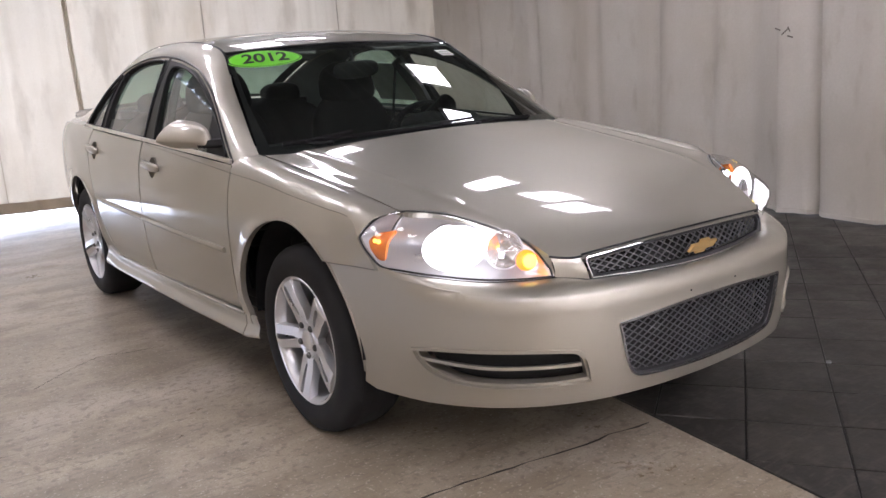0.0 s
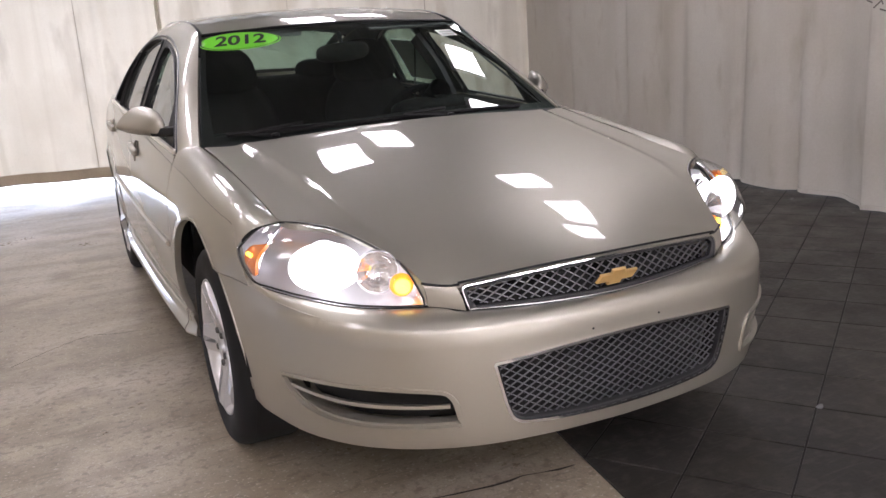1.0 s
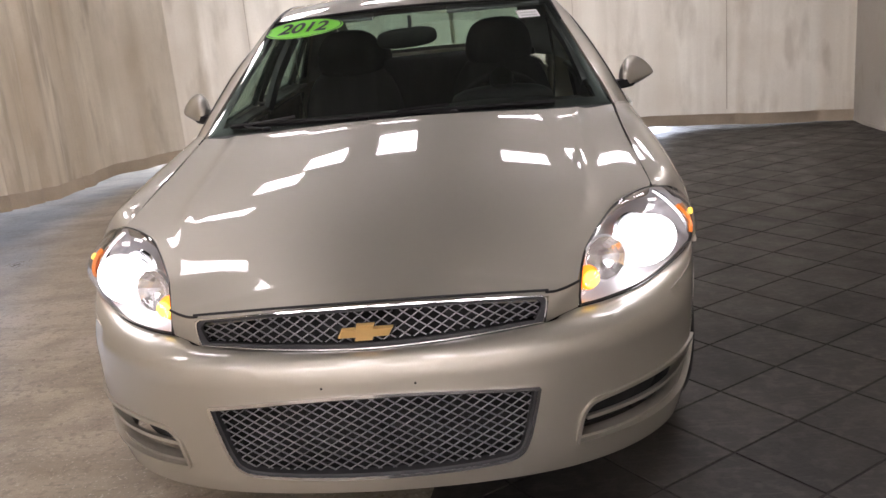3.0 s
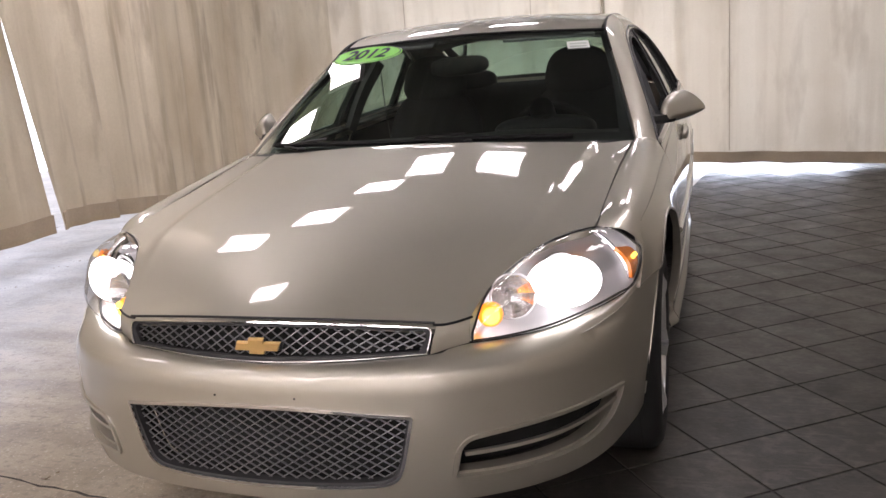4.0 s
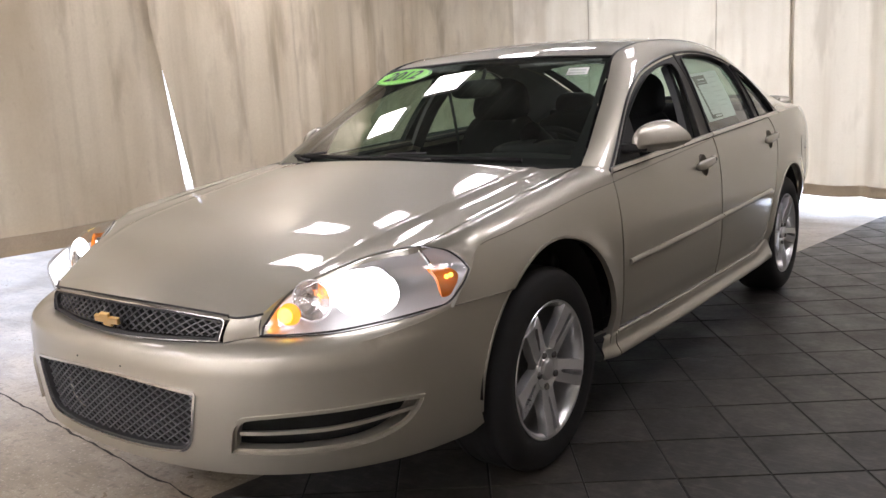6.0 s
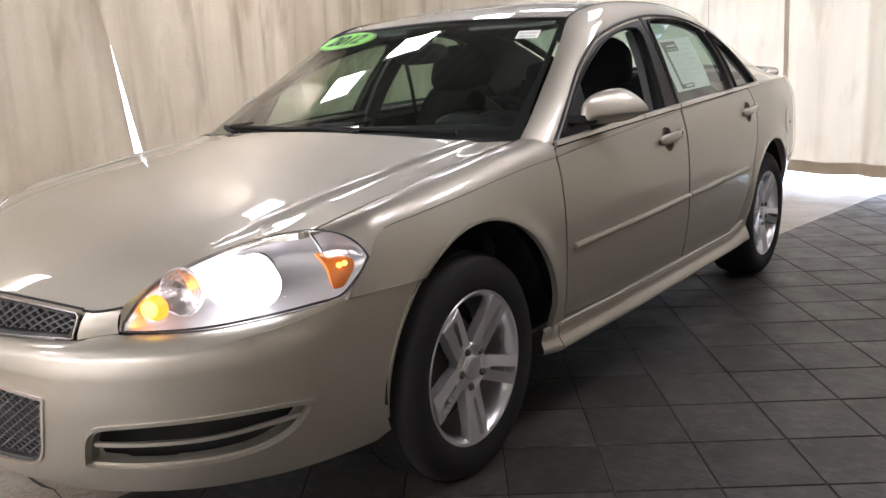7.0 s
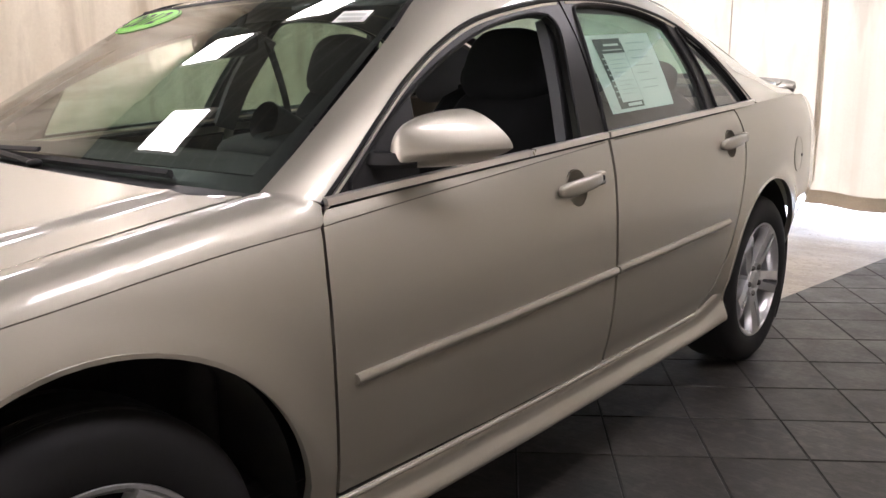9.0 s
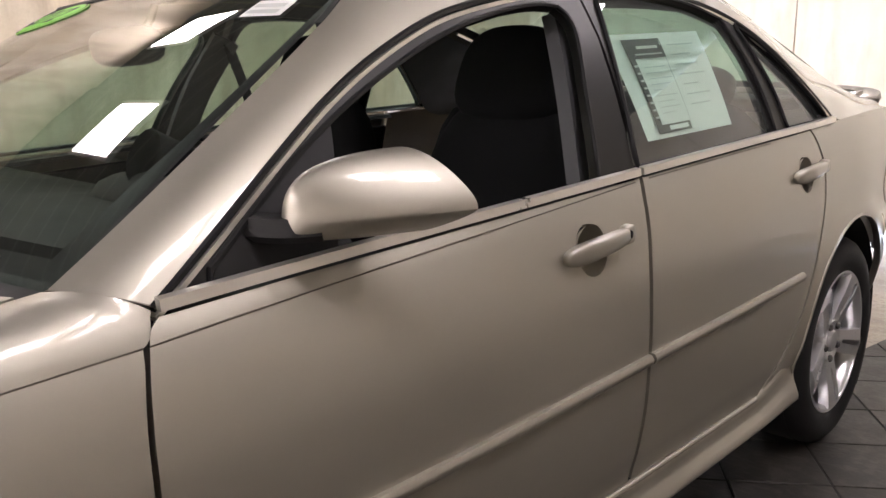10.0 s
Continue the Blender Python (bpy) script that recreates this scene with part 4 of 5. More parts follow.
# window openings, on the leaning cabin side
FWIN = poly([(.60, .937), (.70, 1.010), (.80, 1.076), (.93, 1.145), (1.07, 1.205), (1.20, 1.250), (1.34, 1.284), (1.46, 1.303), (1.53, 1.303)], [(1.53, 1.303), (1.548, 1.285), (1.545, 1.25), (1.490, 1.13), (1.438, .983)], [(1.438, .983), (.60, .937)])
RWIN = poly([(1.588, .994), (1.63, 1.14), (1.672, 1.27), (1.692, 1.322), (1.715, 1.338)], [(1.715, 1.338), (1.80, 1.346), (1.95, 1.346), (2.10, 1.332), (2.225, 1.302)], [(2.225, 1.302), (2.262, 1.20), (2.275, 1.10), (2.272, 1.022)], [(2.272, 1.022), (1.588, .994)])
QWIN = poly([(2.362, 1.028), (2.358, 1.12), (2.325, 1.23), (2.298, 1.288)], [(2.298, 1.288), (2.40, 1.243), (2.50, 1.175), (2.60, 1.092), (2.655, 1.040)], [(2.655, 1.040), (2.362, 1.028)])
DLO = [(.525, .921), (.62, .986), (.75, 1.075), (.87, 1.150), (1.0, 1.215), (1.16, 1.276), (1.33, 1.315), (1.55, 1.350), (1.78, 1.368), (2.03, 1.362), (2.27, 1.318), (2.44, 1.240), (2.575, 1.140), (2.70, 1.036)]
dl = cat(DLO, 10)
fd = dl[dl[:, 0] < 1.628]
rd = dl[dl[:, 0] > 1.642]
FFRAME = np.vstack([strip(.53, 1.572, .004), [(1.60, 1.12), (1.628, 1.25), (1.632, fd[-1, 1])], fd[::-1][:-3]])
RFRAME = np.vstack([strip(1.586, 2.68, .004), rd[::-1][2:], [(1.642, rd[0, 1] - .002), (1.636, 1.25), (1.612, 1.12)]])


def handle(y, z):
    """A pull handle bridging its round recess, with a cap at its rear end."""
    c = side(y, z)
    grip = blob((.030, .212, .034), (.015, .003, .006), 3.4, (5, 0, 0), 36, 16, lambda a, b, q: (a - .42 * b * b, b, q * (1.08 - .16 * b)))
    cap = blob((.026, .036, .037), (.009, .095, .014), 4, (5, 0, 0), 20, 12)
    dish = turned([(-.030, .0), (-.029, .018), (-.022, .034), (-.012, .043), (-.006, .0462), (-.002, .0478)], 40)
    return moved(grip, pose(*c)), moved(cap, pose(*c)), moved(dish, pose(c[0] + .0012, c[1] - .008, c[2] - .002, 0, -6, 0))



for sg, f in SIDES:
    for which, loop, frame_loop, wins, hy, hz in (("front_door", front_loop, FFRAME, [FWIN], 1.350, .866), ("rear_door", rear_loop, RFRAME, [RWIN, QWIN], 2.372, .904)):
        door = part(which, f(patch([loop, arc(hy - .008, hz - .002, .0470, 0, 345, 24)], side, .03, .02, (1, 0, 0))), PAINT, car)
        part("window_frame", f(patch([frame_loop] + [shrunk(w, -.006) for w in wins], green, .03, .02, (1, 0, 0), -.004)), FRAME, door, "black window surround")
        ed = np.array([q for q in (fd if which == "front_door" else rd)])
        part("frame_edge", f(sweep(green(*ed.T) + np.array((.001, 0, -.013)), [(-.004, -.006), (.005, -.006), (.004, .006), (-.003, .006)], up=(1, 0, 0))), BELTTRIM, door, "thin bright frame edge")
        for k, w in enumerate(wins):
            if not (sg == 1 and which == "front_door"):
                gl = part("window_glass", f(patch([shrunk(w, -.010)], green, .05, 0, (1, 0, 0), -.016)), SIDEGLASS, door, "tinted side window")
                gl.visible_shadow = False
            ws = green(*shrunk(w, -.005).T)
            part("window_seal", f(sweep(ws + np.array((-.002, 0, 0)), ring_of(.005, .006, 6), closed=True, up=(1, 0, 0))), BLACK, door)
        b0, b1 = (.528, 1.566) if which == "front_door" else (1.578, 2.69)
        ys = np.linspace(b0, b1, 30)
        rail = side(ys, BELT(ys) - .003)
        part("belt_moulding", f(sweep(rail + np.array((.0035, 0, .004)), [(-.006, -.006), (.006, -.005), (.004, .009), (-.007, .011)])), BELTTRIM, door, "bright belt moulding")
        m0, m1 = (.53, 1.5245) if which == "front_door" else (1.5345, 2.335)
        ys = np.linspace(m0, m1, 24)
        part("side_moulding", f(sweep(side(ys, .590 + .0245 * (ys - .53)) + np.array((.003, 0, 0)), [(-.008, -.0115), (.005, -.0105), (.010, -.0035), (.010, .0035), (.005, .0105), (-.008, .0115)])), PAINT, door, "body-colour rub strip")
        c0, c1 = (.505, 1.545) if which == "front_door" else (1.60, 2.2)
        ys = np.linspace(c0, c1, 30)
        # Dark strip painted for the shade along the door crease.
        part("crease", f(sweep(side(ys, BELT(ys) - .036 + .021 * (ys - .5) * (ys < 1.57) + .021 * 1.07 * (ys >= 1.57)), [(-.003, -.0012), (.0010, -.0010), (.0010, .0010), (-.003, .0012)])), LINE, door, "body crease, its shade a thin dark strip")
        hb, hc, hr = handle(hy, hz)
        part("handle_recess", f(hr), PAINT, door, "round finger recess")
        h = part("door_handle", f(hb), PAINT, door, "body-colour pull handle")
        part("handle_cap", f(hc), PAINT, h)
        ys = np.linspace(loop[:, 0].min() + .07, loop[:, 0].max() - .05, 14)
        part("door_cap", f(sweep(side(ys, BELT(ys) - .020) + np.array((-.052, 0, 0)), [(-.046, -.006), (.040, -.006), (.040, .004), (-.040, .006)])), DASH, door, "dark inner sill of the window")
        part("door_trim", f(patch([[(loop[:, 0].min() + .05, .40), (loop[:, 0].max() - .10, .40), (loop[:, 0].max() - .06, BELT(loop[:, 0].max()) - .02), (loop[:, 0].min() + .04, BELT(loop[:, 0].min()) - .012)]], side, .08, .01, (1, 0, 0), -.075)), DASH, door, "dark inner door trim")

# front keyhole
p = side(1.446, .880)
part("keyhole", moved(turned([(.003, .0), (.002, .0045), (-.004, .0065)], 14), pose(p[0] + .0255, p[1] - .008, p[2] + .002) @ Matrix.Diagonal((1, .8, 1.5, 1))), DEVICE, car, "dark oval key lock in the handle")

# rockers, quarters, roof rails
SILL = [(.250, .030), (.256, .012), (.262, .006), (.270, .006), (.284, .014), (.296, .022), (.304, .025), (.320, .026), (.340, .026), (.346, .034)]


def sill_strip():
    """The sill from wheel arch to wheel arch: an upright face over a flared skirt, running up at its rear end."""
    ys = np.r_[np.linspace(.368, .46, 6), np.linspace(.50, 2.10, 50), np.linspace(2.13, 2.39, 12)]
    v = []
    for y in ys:
        for z, d in SILL:
            up = .055 * float(smooth(2.12, 2.38, y)) * (z - .25) / .1
            v.append((float(WIDE(y)) - d + .006 - .03 * float(1 - smooth(.36, .45, y)) * (1 - (z - .25) / .1), y, z + up))
    k = len(SILL)
    f = [(i * k + j, (i + 1) * k + j, (i + 1) * k + j + 1, i * k + j + 1) for i in range(len(ys) - 1) for j in range(k - 1)]
    return np.array(v), f, None


RARCH = arc(2.775, .345, .398, 182, 9)
quarter_loop = np.vstack([cat(REARGAP, 8)[1:] + (g, 0), strip(2.50, 3.45, -.004), [(3.58, 1.022), (3.66, .985), (3.72, .93), (3.755, .86), (3.76, .78), (3.75, .5), (3.70, .50), (3.45, .455), (3.19, .400)], np.array(arc(2.775, .345, .398, 182, 7))[::-1], [(2.37, .37)]])
A = [tuple(green(y, z)) for y, z in DLO] + [tuple(side(2.95, 1.028)), tuple(side(3.25, 1.036))]
B = [(.768, .435, .945), (.747, .54, 1.008), (.711, .68, 1.092), (.676, .82, 1.177), (.640, .95, 1.258), (.606, 1.08, 1.343), (.594, 1.25, 1.388), (.590, 1.5, 1.417), (.590, 1.8, 1.426), (.590, 2.1, 1.417), (.594, 2.4, 1.381), (.602, 2.65, 1.320), (.612, 2.95, 1.228), (.632, 3.3, 1.124), (.650, 3.5, 1.075), (.672, 3.62, 1.056)]
rail_s = loft_pairs(A, B, (.006, -.002, .005))
for sg, f in SIDES:
    rk = part("rocker_panel", f(sill_strip()), PAINT, car, "painted sill below the doors", True, 60)
    ys = np.linspace(.47, 2.13, 40)
    part("sill_bead", f(sweep(np.stack([WIDE(ys) - .020, ys, .341 + 0 * ys], 1), ring_of(.006, .006, 8))), PAINT, rk, "rounded upper edge of the sill")
    part("sill_seam", f(sweep(np.array([(float(WIDE(.455)) - d + .0065, .455, z) for z, d in SILL[1:-1]]), ring_of(.0016, .0016, 5), up=(1, 0, 0))), LINE, rk)
    q = part("rear_quarter", f(patch([quarter_loop], side, .03, .02, (1, 0, 0))), PAINT, car)
    lip = side(*np.array(RARCH).T)
    part("arch_lip", f(sweep(lip + np.array((-.002, 0, 0)), [(-.004, -.003), (.004, -.003), (.004, .005), (-.004, .005)], up=(1, 0, 0))), PAINT, q)
    rr = part("roof_rail", f(patch([SQUARE], rail_s, (.012, .14), .012, (1, 0, 1))), PAINT, car, "pillar and roof rail, painted")
    part("rail_trim", f(patch([SQUARE], rail_s, (.02, .3), 0, (1, 0, 1), -.045)), GREYCLOTH, rr, "grey inner pillar trim")
    ditch = cat(B[4:12], 8)
    part("roof_ditch", f(sweep(ditch + np.array((-.006, 0, -.001)), [(-.006, -.006), (.006, -.006), (.006, .003), (-.006, .003)])), BLACK, rr, "black roof drip moulding")
    edge = np.array([tuple(green(y, z)) for y, z in cat(DLO, 6)])
    part("door_top_seal", f(sweep(edge + np.array((.0, 0, -.002)), ring_of(.006, .005, 6), up=(1, 0, 0))), GLOSSBLACK, rr)
    seam = rail_s(np.zeros(16), np.linspace(0, 1, 16))
    part("pillar_seam", f(sweep(seam + np.array((.001, 0, .001)), ring_of(.0016, .0016, 5), up=(0, -1, .3))), LINE, rr)
    # dark wheel housings
    for cy, cz, r, a0 in ((.024, .365, .404, -92), (2.775, .345, .404, -128)):
        part("wheel_housing", f(moved(turned([(.852 if a0 > -100 else .874, r - .004), (.60, r + .01), (.45, r), (.45, .0)], 48, a0, 92), pose(0, cy, cz))), DEVICE, car)
p = side(3.215, .79)
part("fuel_door", join(patch([arc(3.175, .80, .072, 0, 345, 24)], side, .03, 0, (1, 0, 0), .0015)), PAINT, car)
part("fuel_seam", sweep(side(*np.array(arc(3.175, .80, .073, 0, 345, 30)).T) + np.array((.001, 0, 0)), ring_of(.0013, .0013, 5), closed=True, up=(1, 0, 0)), LINE, car)
part("fuel_latch", moved(turned([(0, .0), (.001, .006), (-.004, .008)], 12), pose(p[0] + .002, p[1] + .02, p[2])), BLACK, car)

# roof and glass
roof_front = [(x, y - .0) for x, y, z in cat([(-.582, 1.083, 0), (-.3, 1.094, 0), (0, 1.096, 0), (.3, 1.094, 0), (.582, 1.083, 0)], 8)]
roof_rear = cat([(.582, 2.56), (.3, 2.52), (0, 2.505), (-.3, 2.52), (-.582, 2.56)], 8)
roof_ob = part("roof", patch([np.vstack([roof_front, roof_rear])], roof, .04, .02, (0, 0, 1)), PAINT, car)
part("headliner", patch([np.vstack([roof_front, roof_rear])], roof, .1, 0, (0, 0, 1), -.035), GREYCLOTH, roof_ob, "grey cloth headliner")
glass = part("windshield", patch([SQUARE], shield, (.03, .06), 0, (0, -1, 1)), GLASS, car, "clear tinted windshield")
glass.visible_shadow = False
frit = poly([(.03, .065), (.5, .05), (.97, .065)], [(.97, .065), (.984, .5), (.982, .955)], [(.982, .955), (.5, .972), (.018, .955)], [(.018, .955), (.016, .5), (.03, .065)])
part("windshield_frit", patch([SQUARE, frit], shield, (.03, .06), 0, (0, -1, 1), -.005), GLOSSBLACK, glass, "black printed glass border")
e = shield(np.linspace(0, 1, 60), np.full(60, 1.0))
part("windshield_moulding", sweep(e, [(-.006, -.006), (.006, -.006), (.005, .003), (-.005, .003)], up=(0, -1, 1)), BLACK, glass)
rg_lo = cat([(-.632, 3.36, 1.10), (-.35, 3.47, 1.105), (0, 3.50, 1.107), (.35, 3.47, 1.105), (.632, 3.36, 1.10)], 10)
rg_hi = cat([(-.585, 2.575, 1.347), (-.3, 2.53, 1.388), (0, 2.515, 1.402), (.3, 2.53, 1.388), (.585, 2.575, 1.347)], 10)
rears = loft(rg_lo, rg_hi, (0, .02, .035))
rgl = part("rear_window", patch([SQUARE], rears, (.04, .06), 0, (0, 1, 1)), SIDEGLASS, car, "tinted rear window")
rgl.visible_shadow = False
part("rear_frit", patch([SQUARE, poly([(.05, .06), (.95, .06)], [(.95, .06), (.95, .94)], [(.95, .94), (.05, .94)], [(.05, .94), (.05, .06)])], rears, (.04, .06), 0, (0, 1, 1), -.006), GLOSSBLACK, rgl)

# tail: deck, rear bumper, spoiler
tail_top = loft_pairs([(-.80, 3.30, 1.035), (-.45, 3.42, 1.088), (0, 3.50, 1.10), (.45, 3.42, 1.088), (.80, 3.30, 1.035)], [(-.765, 3.60, 1.012), (-.42, 3.93, 1.045), (0, 3.975, 1.05), (.42, 3.93, 1.045), (.765, 3.60, 1.012)], (0, 0, .012))
part("trunk_lid", patch([SQUARE], tail_top, (.06, .2), .02, (0, 0, 1)), PAINT, car)
TAILC = np.array([(.797, 3.70), (.75, 3.82), (.64, 3.91), (.42, 3.97), (0, 4.0), (-.42, 3.97), (-.64, 3.91), (-.75, 3.82), (-.797, 3.70)])
tail = loft_pairs([(x * .93, y - .06, .47) for x, y in TAILC], [(x * .975, y - .03, z) for (x, y), z in zip(TAILC, (.90, .965, 1.0, 1.03, 1.04, 1.03, 1.0, .965, .90))], (0, .05, 0))
part("rear_bumper", patch([SQUARE], tail, (.03, .15), .02, (0, 1, 0)), PAINT, car)
part("spoiler", sweep(cat([(-.60, 3.80, 1.045), (-.575, 3.85, 1.082), (-.35, 3.935, 1.094), (0, 3.96, 1.096), (.35, 3.935, 1.094), (.575, 3.85, 1.082), (.60, 3.80, 1.045)], 8), [(-.05, -.014), (.02, -.016), (.045, .0), (.02, .012), (-.045, .008)]), PAINT, car, "low painted trunk spoiler")

# headlights
HL_LO = [(.481, -.868, .622), (.55, -.822, .619), (.645, -.742, .622), (.735, -.632, .635), (.793, -.547, .648), (.824, -.497, .658), (.838, -.458, .690), (.840, -.428, .715), (.837, -.405, .738)]
HL_HI = [(.484, -.862, .634), (.500, -.800, .700), (.524, -.738, .735), (.594, -.606, .781), (.657, -.533, .800), (.722, -.478, .808), (.770, -.432, .796), (.806, -.404, .766), (.837, -.405, .738)]
lamp_flat = loft_pairs(np.array(HL_LO) + (0, .006, .004), np.array(HL_HI) + (0, .006, .004), (0, 0, 0))


def lamp(u, v):
    """The headlight's lens, bowed outwards, less so towards its rear end."""
    u, v = np.broadcast_arrays(np.asarray(u, float), np.asarray(v, float))
    w = np.clip(v, 0, 1)
    k = w ** .5 * (1 - w) ** .72 / .44 * (1 - .75 * smooth(.5, .95, u)) * smooth(0, .25, u)
    out = np.stack([.035 + 0 * u, -.056 + 0 * u, .055 * (1 - .55 * smooth(.42, .75, u))], -1)
    return lamp_flat(u, v) + k[..., None] * out


lens_loop = poly([(.002, .02), (.5, 0), (.99, .1)], [(.99, .1), (.992, .9)], [(.992, .9), (.5, 1), (.002, .98)])


def lamp_at(u, v, deep=0.0):
    p = lamp(u, v)
    return p + np.array((-.25, 1, -.12)) * deep - (lamp(u, v) - lamp_flat(u, v)) * .45


for sg, f in SIDES:
    hl = part("headlight", f(patch([lens_loop], lamp, (.02, .035), 0, (.5, -1, .3))), LENS, car, "clear-lens headlight, switched on")
    hl.visible_shadow = False
    n = 60
    rim = np.vstack([lamp_flat(np.linspace(.01, .985, n), np.full(n, .01)), lamp_flat(np.full(8, .99), np.linspace(.1, .9, 8)), lamp_flat(np.linspace(.985, .01, n), np.full(n, .99))])
    part("lamp_gasket", f(sweep(rim, [(-.0028, -.004), (.0028, -.004), (.0028, .001), (-.0028, .001)], closed=True, up=(.5, -1, .4))), GREYTRIM, hl)
    house = lambda u, v: lamp_flat(u, v) + np.array((-.03, .085, -.02)) * np.clip(4 * np.asarray(v) * (1 - np.asarray(v)), 0, 1)[..., None] ** .8 * smooth(0, .12, np.asarray(u))[..., None] * (1 - smooth(.9, 1, np.asarray(u)))[..., None]
    part("lamp_housing", f(patch([lens_loop], house, (.02, .05), 0, (.5, -1, .3), -.004)), CHROME_SATIN, hl, "bright reflector housing")

    def bowl(u, v, deep, r, depth, tilt=(0, 0)):
        c = lamp_at(u, v, deep)
        prof = [(depth * (1 - (k / 8) ** 2), r * k / 8) for k in range(9)] + [(-.004, r * 1.05), (.004, r * 1.08)]
        return moved(turned(prof, 36), pose(*c, 0, 6 + tilt[0], 112 + tilt[1]))
    part("low_beam", f(bowl(.345, .45, .080, .050, .03)), CHROME, hl, "low-beam reflector bowl")
    c = lamp_at(.338, .37, .027)
    part("low_beam_glow", f(moved(blob((.06, .190, .130), (0, 0, 0), 2.1, (0, 0, 0), 28, 16), pose(*c, 0, 6, 114))), BULB, hl, "glowing low beam")
    c = lamp_at(.205, .54, .046)
    facets = [(.034 * (1 - (k / 6) ** 2), .054 * k / 6) for k in range(7)]
    part("high_beam", f(moved(turned(facets, 11), pose(*c, 12, 6, 112))), FACETS, hl, "faceted high-beam reflector bowl", False)
    part("bezel", f(moved(turned([(.004, .054), (-.003, .0555), (.004, .058)], 40), pose(*c, 0, 6, 112))), CHROME_SATIN, hl, "thin silver bezel")
    vv = np.linspace(.10, .90, 16)
    part("reflector_ridge", f(sweep(lamp_at(.60 + .028 * np.sin(np.pi * vv), vv) + np.array((-.004, .012, -.004)), ring_of(.0035, .006, 8))), CHROME, hl, "curved chrome ridge")
    c = lamp_at(.205, .54, .046)
    part("high_beam_bulb", f(moved(turned([(-.02, 0), (-.016, .007), (.02, .007)], 14), pose(*c, 0, 0, 112))), LENS, hl)
    c = lamp_at(.106, .48, .034)
    lit = part("turn_lamp", f(moved(turned([(-.014, 0), (-.012, .010), (-.005, .021), (.006, .029), (.016, .031)], 24), pose(*c, 0, 0, 112))), BULB_AMBER, hl, "lit amber turn lamp")
    part("turn_bulb", f(moved(blob((.018, .042, .042), (-.012, .002, .003), 2, nu=16, nv=10), pose(*c, 0, 0, 112))), BULB_CORE, lit, "bright yellow bulb core")
    part("side_marker", f(patch([poly([(.618, .04), (.70, .01), (.79, .07)], [(.79, .07), (.828, .22), (.828, .38)], [(.828, .38), (.755, .55), (.624, .59)], [(.624, .59), (.646, .32), (.618, .04)])], lamp, (.02, .06), .01, (1, -1, .3), -.010)), AMBER, hl, "amber side marker")
    for du in (.70, .735):
        c = lamp(du, .33) + np.array((-.005, .006, -.002))
        part("marker_bulb", f(blob((.013, .013, .013), c, 2, nu=10, nv=6)), BULB_CORE, hl)

# wipers and cowl
cowl = loft_pairs([(x * .985, y - .03 - .05 * (1 - (x / .762) ** 2), z - .014) for x, y, z in SHIELD_LO[::5]], [(x, y + .02, z + .006) for x, y, z in SHIELD_LO[::5]], (0, 0, 0))
part("cowl", patch([SQUARE], cowl, (.03, .3), .0, (0, -1, 1)), BLACK, car, "black plastic wiper cowl")
for u0, v0, u1, v1, ua, va in ((.86, .024, .36, .022, .62, .0), (.42, .018, .06, .050, .17, .0)):
    us, vs = np.linspace(u0, u1, 20), np.linspace(v0, v1, 20)
    blade = shield(us, vs) + np.array((0, -.006, .007))
    wip = part("wiper_blade", sweep(blade, [(-.004, -.010), (.004, -.010), (.009, .0), (.004, .009), (-.006, .007)], up=(0, -1, 1)), BLACK, car, "black wiper blade resting on the cowl")
    a = [shield(ua, va) + np.array((0, -.02, .012)), shield((ua + u1) / 2, .012) + np.array((0, -.02, .025)), shield((u0 + u1) / 2, (v0 + v1) / 2) + np.array((0, -.015, .028))]
    part("wiper_arm", sweep(cat(a, 8), ring_of(.007, .004, 8), up=(0, -1, 1)), BLACK, wip)
    part("wiper_pivot", blob((.032, .032, .018), tuple(a[0]), 2.5, nu=14, nv=8), BLACK, wip)

# door mirrors
MIRROR_AT, MIRROR_OUT = np.array((.931, .874, 1.002)), np.array((.904, .428, .045))


def mirror_shell(nf=22, nt=56, grow=1.0, rear=0.0):
    """The mirror's swept cap: rings that shrink from the rear rim towards a blunt tip by the door; a crease runs round above the flat base."""
    v, f = [], []
    for i in range(nf + 1):
        q = math.pi / 2 * i / nf
        fw, g = math.sin(q), max(math.cos(q), 0) ** .9
        for k in range(nt):
            th = 2 * math.pi * k / nt
            c, s = math.cos(th), math.sin(th)
            p = (2.15 if c > 0 else 2.3) if s > 0 else (1.7 if c > 0 else 2.6)
            l = (abs(c) ** p + abs(s) ** p) ** (-1 / p)
            c, s = c * l, s * l
            z = .092 * s * g ** .72 * (1 - .33 * max(c + .55, 0) ** 1.3) if s > 0 else (.030 - .010 * c) * s * g ** .35
            v.append(MIRROR_AT + MIRROR_OUT * (.080 * c * g * (1 - .10 * max(-s, 0)) - .064 * fw) * grow + np.array((0, rear - .14 * fw, z * grow)))
    for i in range(nf):
        for k in range(nt):
            m = (k + 1) % nt
            f.append((i * nt + k, i * nt + m, (i + 1) * nt + m, (i + 1) * nt + k))
    return np.array(v), f, None


